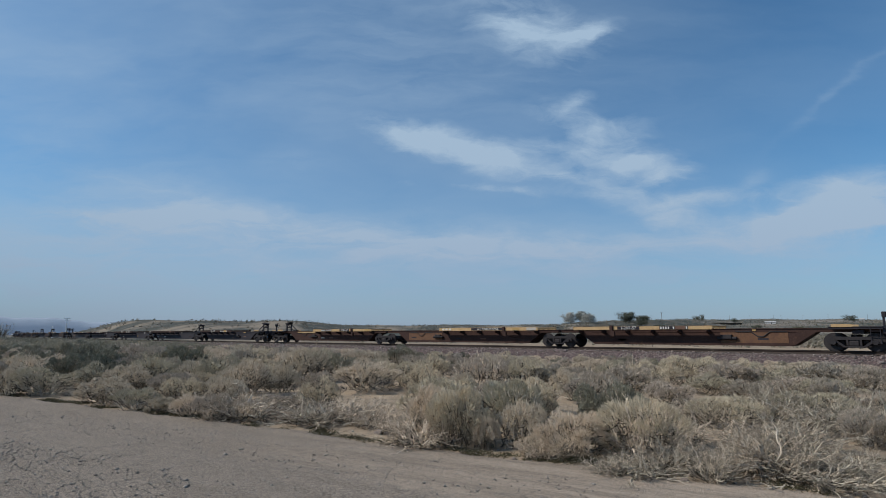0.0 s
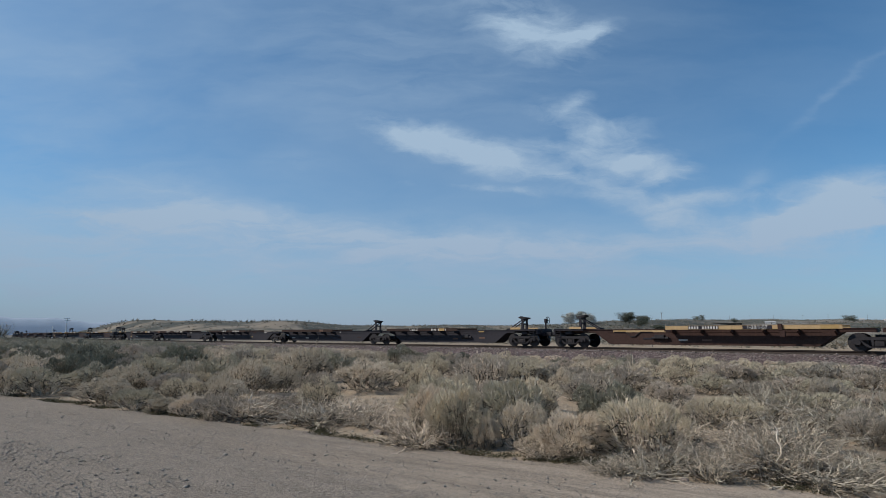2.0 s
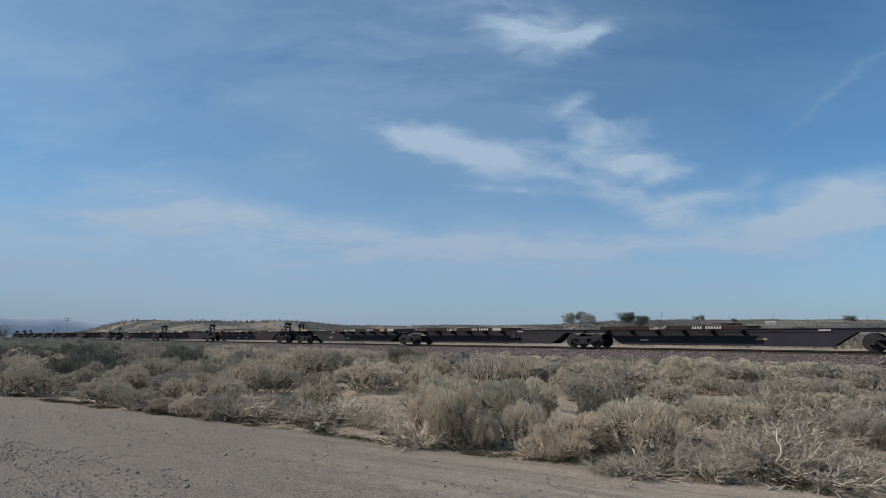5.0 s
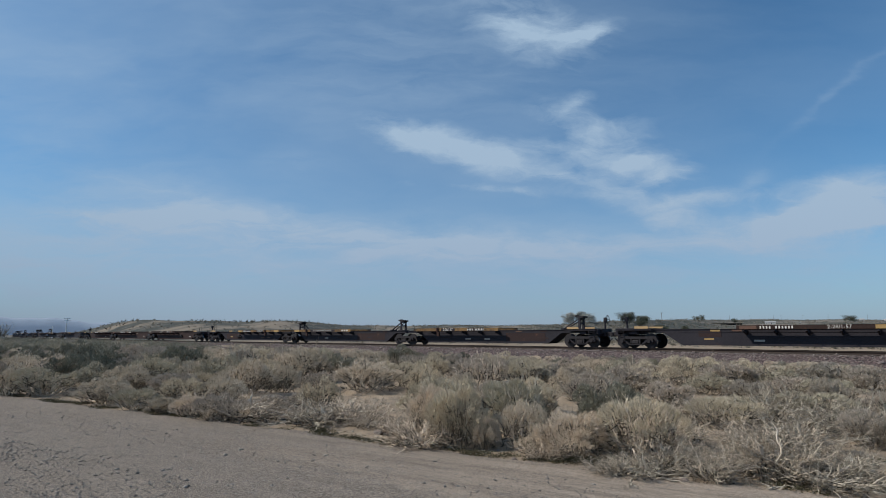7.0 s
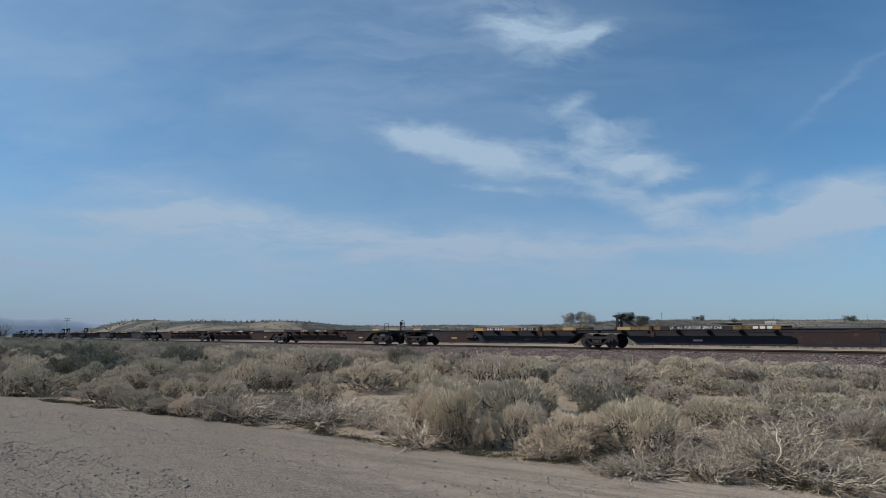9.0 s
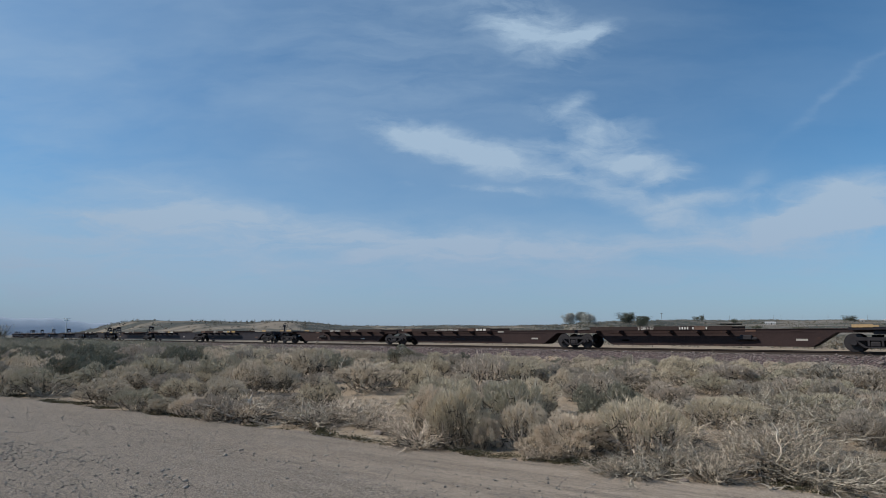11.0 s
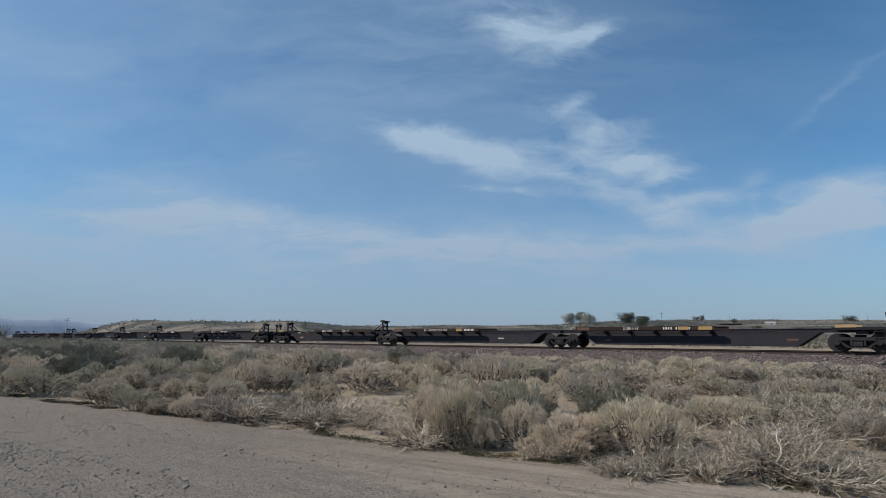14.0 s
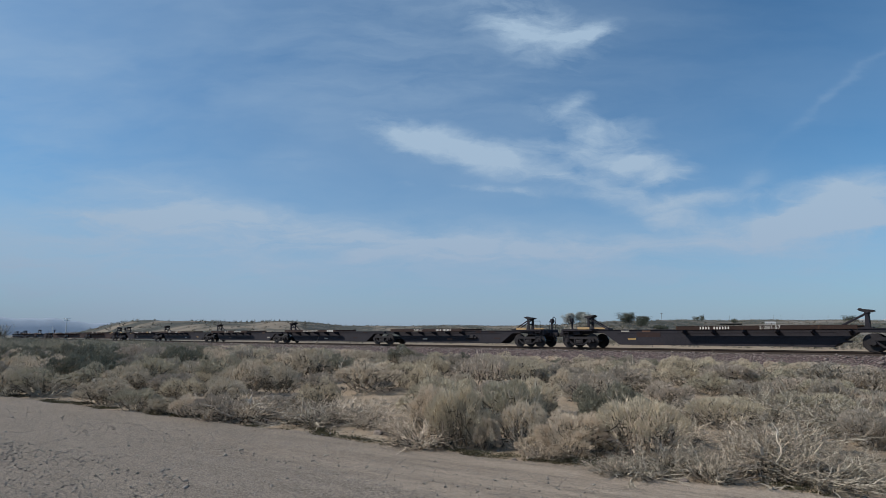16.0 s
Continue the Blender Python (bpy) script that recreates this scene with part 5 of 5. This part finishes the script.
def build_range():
    """The mountains on the far horizon, with the haze put into their colour."""
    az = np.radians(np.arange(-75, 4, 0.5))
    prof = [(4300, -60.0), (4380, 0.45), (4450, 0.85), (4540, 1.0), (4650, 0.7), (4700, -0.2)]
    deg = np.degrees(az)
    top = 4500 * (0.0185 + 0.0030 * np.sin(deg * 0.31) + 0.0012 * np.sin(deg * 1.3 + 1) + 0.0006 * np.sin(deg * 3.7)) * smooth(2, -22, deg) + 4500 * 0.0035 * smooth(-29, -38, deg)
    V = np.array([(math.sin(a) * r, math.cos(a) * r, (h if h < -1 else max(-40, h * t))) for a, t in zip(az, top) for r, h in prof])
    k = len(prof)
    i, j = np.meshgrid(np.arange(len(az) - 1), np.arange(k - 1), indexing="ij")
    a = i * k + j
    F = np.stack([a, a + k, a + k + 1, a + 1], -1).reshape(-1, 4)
    tagged(new("mountain_range", arrays_mesh("mountain_range", V, F, HAZED_RANGE, True)), "low mountain range painted haze blue-grey on the horizon", "mountains", kind="structure")


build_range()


def on_land(u, dist):
    """A place in direction u = x / y, dist metres away."""
    y = dist / math.sqrt(1 + u * u)
    return u * y, y, float(land(u * y, y))


def tree(u, dist, height, width, leaf, trunks, words, seed, fine=1.0):
    rng = np.random.default_rng(seed)
    x, y, z = on_land(u, dist)
    ob = tagged(new("tree"), words, "tree", "trees beyond the track")
    ob.matrix_basis = pose(x, y, z - 0.1, 0, 0, rng.uniform(0, 360))
    limbs, ends = [], []
    for k in range(trunks):
        base = np.array([rng.normal() * width * 0.14, rng.normal() * width * 0.14, 0])
        fork = base + np.array([rng.normal() * 0.2, rng.normal() * 0.2, height * 0.32])
        limbs.append((np.stack([base, (base + fork) / 2, fork]), np.array([0.16, 0.14, 0.12])))
        for _ in range(9):
            a, r = rng.uniform(0, 2 * np.pi), rng.uniform(0.1, 0.55) * width
            tip = np.array([base[0] + math.cos(a) * r, base[1] + math.sin(a) * r, height * rng.uniform(0.22, 0.96)])
            mid = fork * 0.5 + tip * 0.5 + np.array([0, 0, -0.2])
            limbs.append((np.stack([fork, mid, tip]), np.array([0.10, 0.06, 0.03])))
            ends += [tip, mid * 0.4 + tip * 0.6]
    P, R = np.stack([l[0] for l in limbs]), np.stack([l[1] for l in limbs])
    part("trunk", arrays_mesh("trunk", *tubes(P, R, rng, 5), BARK), None, ob)
    ends = np.array(ends)
    n = int(330 * fine)
    idx = np.repeat(np.arange(len(ends)), n // 5)
    c = ends[idx] + rng.normal(size=(len(idx), 3)) * np.array([0.11 * width, 0.11 * width, 0.10 * height])
    c[:, 2] = np.clip(c[:, 2], height * 0.06, height * 1.03)
    d = rng.normal(size=c.shape)
    d /= np.linalg.norm(d, axis=1, keepdims=True)
    part("crown", arrays_mesh("crown", *ribbons(c, c + d * 0.34, rng.uniform(0.12, 0.26, len(c)), rng), leaf), None, ob)


def build_trees():
    grey = "pale haze-tinted grey-green desert tree with an airy rounded crown"
    dark = "dense dark green tree with a broad crown"
    tree(0.215, 315, 5.8, 5.6, TREE_GREY_HAZE, 3, grey, 1, 1.3)
    tree(0.234, 318, 5.7, 5.2, TREE_GREY_HAZE, 3, grey, 2, 1.3)
    tree(0.252, 312, 5.8, 6.0, TREE_GREY_HAZE, 3, grey, 3, 1.3)
    tree(0.316, 322, 6.0, 7.0, TREE_LEAF, 3, dark, 4, 1.3)
    tree(0.338, 320, 5.2, 6.2, TREE_LEAF, 3, dark, 5, 1.2)
    tree(0.375, 340, 3.2, 7.5, TREE_LEAF, 3, "low spreading dark green tree", 6, 1.2)
    for i, (u, d, h, w) in enumerate([(0.430, 1000, 6.5, 8), (0.440, 1000, 9.5, 8.0), (0.495, 1010, 8.0, 7.0), (0.686, 1080, 10.5, 11.0), (0.698, 1090, 10.0, 10.0),
                                      (0.41, 480, 2.6, 4.0), (0.53, 700, 3.5, 7), (0.60, 640, 3.0, 8), (0.735, 560, 4.0, 6)]):
        tree(u, d, h, w, TREE_LEAF, 3, dark, 20 + i, 1.0 if w < 10 else 1.4)
    tree(-0.745, 210, 5.0, 5.0, TREE_GREY_HAZE, 3, "thin leafless grey desert tree", 40, 0.1)


build_trees()


def make_pole(h):
    bm = bmesh.new()
    cyl(bm, (0, 0, -0.3), (0, 0, h), 0.17, 0.11, seg=8)
    return bm


def make_arm(w):
    bm = bmesh.new()
    box(bm, (0, 0, 0), (w, 0.12, 0.14), 0.01)
    for x in (-0.46, -0.25, 0.25, 0.46):
        cyl(bm, (x * w, 0, 0.07), (x * w, 0, 0.24), 0.04, 0.03, seg=6)
    return bm


def utility_pole(u, dist, h, turn=20.0, mat=None, words="dark timber utility pole with a crossarm", arms=(0.35,), width=2.2):
    mat = mat or POLEWOOD
    x, y, z = on_land(u, dist)
    ob = tagged(new("utility_pole"), words, "utility pole", "poles on the plain")
    ob.matrix_basis = pose(x, y, z, 0, 0, turn)
    part("pole", shared(f"pole_{h}", lambda: make_pole(h), mat), mat, ob)
    for a in arms:
        part("crossarm", shared(f"crossarm_{width}", lambda: make_arm(width), mat), mat, ob, "", Matrix.Translation((0, 0.13, h - a)))


def build_poles():
    utility_pole(0.372, 400, 9.4)
    for i, (u, d, h) in enumerate([(0.443, 1150, 10), (0.487, 1180, 10), (0.522, 1200, 10), (0.562, 1210, 10), (0.575, 1210, 10), (0.612, 1230, 10), (0.655, 1240, 10),
                                   (0.686, 760, 10.5), (0.722, 1260, 10), (0.30, 900, 10)]):
        utility_pole(u, d, h, 15 + 3 * i)
    pale = "white-painted post with short crossarms beside the track"
    utility_pole(-0.639, 186, 5.5, 20, PALEPAINT, pale, (0.12, 0.62), 1.5)
    utility_pole(-0.662, 200, 3.4, 40, PALEPAINT, "thin pale metal post", (), 1)
    utility_pole(-0.755, 190, 5.4, 40, PALEPAINT, "thin pale metal post", (), 1.01)


build_poles()


def make_gable(w, d, h, rise):
    bm = bmesh.new()
    prism(bm, [(-w / 2 - 0.4, h), (0, h + rise), (w / 2 + 0.4, h), (w / 2 + 0.4, h - 0.15), (0, h + rise - 0.15), (-w / 2 - 0.4, h - 0.15)], -d / 2 - 0.4, d / 2 + 0.4)
    bmesh.ops.transform(bm, matrix=Matrix.Rotation(math.pi / 2, 4, "Z"), verts=bm.verts)
    return bm


def house(u, dist, w, d, h, rise, turn, words):
    x, y, z = on_land(u, dist)
    ob = tagged(new("house"), words, "house")
    ob.matrix_basis = pose(x, y, z - 0.2, 0, 0, turn)
    bm = bmesh.new()
    box(bm, (0, 0, h / 2), (w, d, h))
    wall = part("wall", bm, WHITEWALL, ob)
    part("roof", make_gable(d, w, h + 0.1, rise), ROOFING, ob, "pale low-pitched roof")
    bm = bmesh.new()
    box(bm, (w * 0.1, -d / 2 - 0.03, 1.05), (1.0, 0.08, 2.1))
    part("door", bm, DARKWALL, ob)
    for k in (-0.35, -0.15, 0.32):
        bm = bmesh.new()
        box(bm, (w * k, -d / 2 - 0.03, 1.5), (1.0, 0.08, 0.9))
        win = part("window", bm, GALV, ob)
        bm = bmesh.new()
        box(bm, (w * k, -d / 2 - 0.075, 1.5), (0.8, 0.02, 0.7))
        part("pane", bm, GLASS_DARK, win)


house(0.556, 920, 13.0, 7.0, 2.4, 1.5, -28, "small white house with a pale roof on the plain")
house(0.712, 1150, 6.0, 6.0, 3.0, 1.6, -35, "distant small white house")
house(0.752, 1100, 4.0, 4.0, 3.5, 1.2, -35, "distant small white shed")


def low_shed(u0, u1, dist, h):
    """A long, low dark shelter on the plain, in bays with posts."""
    x0, y0, z0 = on_land(u0, dist)
    x1, y1, z1 = on_land(u1, dist)
    L = math.hypot(x1 - x0, y1 - y0)
    ob = tagged(new("long_shed"), "long low dark open shed on the plain", "shed")
    ob.matrix_basis = pose((x0 + x1) / 2, (y0 + y1) / 2, min(z0, z1), 0, 0, math.degrees(math.atan2(y1 - y0, x1 - x0)))
    bm = bmesh.new()
    prism(bm, [(-L / 2, h), (L / 2, h), (L / 2, h + 0.35), (-L / 2, h + 0.25)], -2.5, 2.5)
    part("roof", bm, DARKWALL, ob)
    for k in range(10):
        bm = bmesh.new()
        cyl(bm, (-L / 2 + L * (k + 0.5) / 10, -2.3, -0.5), (-L / 2 + L * (k + 0.5) / 10, -2.3, h), 0.1, seg=6)
        part("post", bm, POLEWOOD, ob)
    bm = bmesh.new()
    box(bm, (0, 2.3, h / 2), (L, 0.15, h + 0.6))
    part("back_wall", bm, DARKWALL, ob)


low_shed(0.441, 0.508, 900, 2.0)

# ---------------------------------------------------------------- small things on the ground


def rocks(name, label, pts, size, material, seed, sink=0.25):
    """Loose angular stones: squashed, jittered octahedra."""
    rng = np.random.default_rng(seed)
    base = np.array([(1, 0, 0), (-1, 0, 0), (0, 1, 0), (0, -1, 0), (0, 0, 1), (0, 0, -1)], float)
    tri = np.array([(0, 2, 4), (2, 1, 4), (1, 3, 4), (3, 0, 4), (2, 0, 5), (1, 2, 5), (3, 1, 5), (0, 3, 5)])
    n = len(pts)
    r = size * rng.lognormal(0, 0.45, n)
    V = base[None] * (1 + rng.normal(size=(n, 6, 3)) * 0.28) * np.array([1, 0.85, 0.6])
    V = V + rng.normal(size=(n, 6, 3)) * 0.16
    a = rng.uniform(0, 2 * np.pi, n)
    c, s = np.cos(a)[:, None], np.sin(a)[:, None]
    V = np.stack([V[..., 0] * c - V[..., 1] * s, V[..., 0] * s + V[..., 1] * c, V[..., 2]], -1) * r[:, None, None]
    V = V + pts[:, None] + np.array([0, 0, 1]) * (r * (0.5 - sink))[:, None, None]
    F = (tri[None] + (np.arange(n) * 6)[:, None, None]).reshape(-1, 3)
    tagged(new(name, arrays_mesh(name, V.reshape(-1, 3), F, material)), label, "stones", kind="stuff")


def tone_stone(name, a, b):
    m = bpy.data.materials.new(name)
    m.use_nodes = True
    n = Nodes(m.node_tree)
    geo = n.add("ShaderNodeNewGeometry")
    col = n.mix(geo.outputs["Random Per Island"], a, b)
    col = n.mix(0.3, col, n.mix(n.noise(geo.outputs["Position"], 60.0), (0.05, 0.045, 0.04), (0.6, 0.55, 0.5)))
    sh = n.add("ShaderNodeBsdfPrincipled", Base__Color=col, Roughness=0.9)
    n.add("ShaderNodeOutputMaterial", Surface=sh.outputs[0])
    return m


def build_stones():
    rng = np.random.default_rng(21)
    grit = tone_stone("road_stone", (0.11, 0.097, 0.085), (0.36, 0.325, 0.28))
    crushed = tone_stone("crushed_stone", (0.05, 0.036, 0.036), (0.225, 0.165, 0.158))
    # road
    n = 46000
    s, t = rng.uniform(-26, 12, n), rng.random(n) ** 0.8 * 9
    x, y = ROAD_P[0] + ROAD_U[0] * s - ROAD_N[0] * t, ROAD_P[1] + ROAD_U[1] * s - ROAD_N[1] * t
    ok = (y > 4) & (np.abs(x / np.maximum(y, 1)) < 0.9)
    x, y = x[ok], y[ok]
    rocks("road_stones", "loose grey and tan stones on the gravel road", np.column_stack([x, y, land(x, y) + 0.036]), 0.0085, grit, 4, 0.5)
    n = 150
    s, t = rng.uniform(-20, 9, n), rng.random(n) * 7
    x, y = ROAD_P[0] + ROAD_U[0] * s - ROAD_N[0] * t, ROAD_P[1] + ROAD_U[1] * s - ROAD_N[1] * t
    rocks("road_cobbles", "fist-sized stones lying on the gravel road", np.column_stack([x, y, land(x, y) + 0.034]), 0.017, grit, 6, 0.5)
    # coarser grey gravel bladed up along the road
    coarse = tone_stone("grey_gravel", (0.09, 0.080, 0.069), (0.31, 0.28, 0.243))
    n = 15000
    s = rng.uniform(-9, 9, n)
    t = 4.1 + 0.10 * s + rng.normal(size=n) * 0.75 + 0.25 * bumps(s, s, 1.3, 4)
    x, y = ROAD_P[0] + ROAD_U[0] * s - ROAD_N[0] * t, ROAD_P[1] + ROAD_U[1] * s - ROAD_N[1] * t
    ok = bumps(x, y, 0.7, 11) + rng.normal(size=n) * 0.3 > 0.1
    x, y = x[ok], y[ok]
    rocks("coarse_gravel", "coarse grey gravel in a bladed strip on the road", np.column_stack([x, y, land(x, y) + 0.036]), 0.0100, coarse, 14, 0.45)
    # shoulder of the brush and the sand gaps
    n = 2500
    s, t = rng.uniform(-26, 14, n), rng.random(n) ** 1.5 * 6 - 0.3
    x, y = ROAD_P[0] + ROAD_U[0] * s + ROAD_N[0] * t, ROAD_P[1] + ROAD_U[1] * s + ROAD_N[1] * t
    rocks("sand_stones", "small stones on sandy soil between the shrubs", np.column_stack([x, y, land(x, y)]), 0.014, grit, 7)
    # ballast
    n = 17000
    s, o = rng.uniform(-110, 2, n), rng.uniform(-4.2, -0.85, n)
    side = np.array([-U[1], U[0]])
    pts = []
    prof_o, prof_z = (-4.4, -3.9, -3.0, -2.2, -1.75, 0), (-1.0, -0.82, -0.52, -0.27, -0.2, -0.215)
    z = RAIL_Z + np.interp(o, prof_o, prof_z)
    for si, oi, zi in zip(s, o, z):
        p, h = track_point(si)
        pts.append((p[0] - h[1] * oi, p[1] + h[0] * oi, zi))
    rocks("ballast_stones", "crushed purplish-brown track stones", np.array(pts), 0.036, crushed, 9)
    white = tone_stone("pale_stone", (0.45, 0.42, 0.39), (0.62, 0.60, 0.57))
    pick = np.array(pts)[::45]
    rocks("pale_ballast_stones", "pale stones among the track ballast", pick + np.array([0, 0, 0.02]), 0.027, white, 10)


build_stones()


def build_weeds():
    """Low dark green weeds along the edge of the road and under the front shrubs."""
    rng = np.random.default_rng(31)
    n = 760
    s = rng.uniform(-18, 10, n)
    edge = 0.16 * bumps(s, s * 0.3, 0.55, 2) + 0.22 * bumps(s, s * 0.2, 2.3, 7)
    t = 0.24 + edge + rng.normal(size=n) * 0.10 + 0.06 * bumps(s, s * 0.4, 1.1, 3)
    ok = bumps(s, s, 0.9, 8) + 0.25 * rng.normal(size=n) > -0.15
    s, t = s[ok], t[ok]
    x, y = ROAD_P[0] + ROAD_U[0] * s + ROAD_N[0] * t, ROAD_P[1] + ROAD_U[1] * s + ROAD_N[1] * t
    extra = np.array([(3.35, 8.1), (3.5, 8.2), (3.4, 8.35), (4.9, 7.1), (5.1, 7.0), (5.3, 7.2), (3.2, 8.0), (5.9, 8.4)])
    x, y = np.concatenate([x, np.repeat(extra[:, 0], 6) + rng.normal(size=48) * 0.12]), np.concatenate([y, np.repeat(extra[:, 1], 6) + rng.normal(size=48) * 0.12])
    k = 30
    c = np.repeat(np.column_stack([x, y, land(x, y) + 0.012]), k, axis=0)
    m = len(c)
    c[:, :2] += rng.normal(size=(m, 2)) * 0.075
    d = np.column_stack([rng.normal(size=(m, 2)) * 0.03, rng.uniform(0.005, 0.034, m)])
    V, F = ribbons(c, c + d, rng.uniform(0.006, 0.016, m), rng)
    tagged(new("roadside_weeds", arrays_mesh("roadside_weeds", V, F, WEED)), "low dark green weeds along the edge of the road", "weeds", kind="stuff")


build_weeds()


def build_litter():
    """Dry grass and fallen twigs on the sand between the shrubs."""
    rng = np.random.default_rng(41)
    n = 42000
    a, w = rng.uniform(-24, 13, n), rng.random(n) ** 1.2 * 9 + 0.12
    x, y = ROAD_P[0] + ROAD_U[0] * a + ROAD_N[0] * w, ROAD_P[1] + ROAD_U[1] * a + ROAD_N[1] * w
    ok = (bumps(x, y, 0.9, 12) + rng.normal(size=n) * 0.4 > -0.1) & (np.abs(x / y) < 0.9)
    x, y = x[ok], y[ok]
    m = len(x)
    b = np.column_stack([x, y, land(x, y) + rng.uniform(0.0, 0.02, m)])
    d = np.column_stack([rng.normal(size=(m, 2)), np.abs(rng.normal(size=m)) * 0.35])
    d *= (rng.uniform(0.03, 0.13, m) / np.linalg.norm(d, axis=1))[:, None]
    V, F = ribbons(b, b + d, rng.uniform(0.004, 0.010, m), rng)
    tagged(new("dry_litter", arrays_mesh("dry_litter", V, F, TWIG)), "fallen grey twigs and dry grass on the sand", "plant litter", kind="stuff")


build_litter()


def rock(x, y, size, seed):
    """One pale rock by the road: a lumpy, chipped block."""
    rng = random.Random(seed)
    bm = bmesh.new()
    bmesh.ops.create_icosphere(bm, subdivisions=2, radius=size)
    for v in bm.verts:
        v.co = Vector((v.co.x * 1.25, v.co.y, v.co.z * 0.7)) * rng.uniform(0.82, 1.12)
    ob = part("rock", bm, STONE)
    ob.matrix_basis = pose(x, y, float(land(x, y)) + size * 0.3, 0, 0, rng.uniform(0, 360))
    tagged(ob, "pale chipped rock lying at the road's edge", "rock", "rocks by the road")


for k, (x, y, size) in enumerate([(-1.15, 10.75, 0.085), (-1.0, 10.7, 0.05), (4.3, 15.0, 0.12), (1.0, 8.6, 0.04), (-7.5, 13.2, 0.05), (2.9, 7.35, 0.05), (5.4, 7.6, 0.06)]):
    rock(x, y, size, k)

motions()
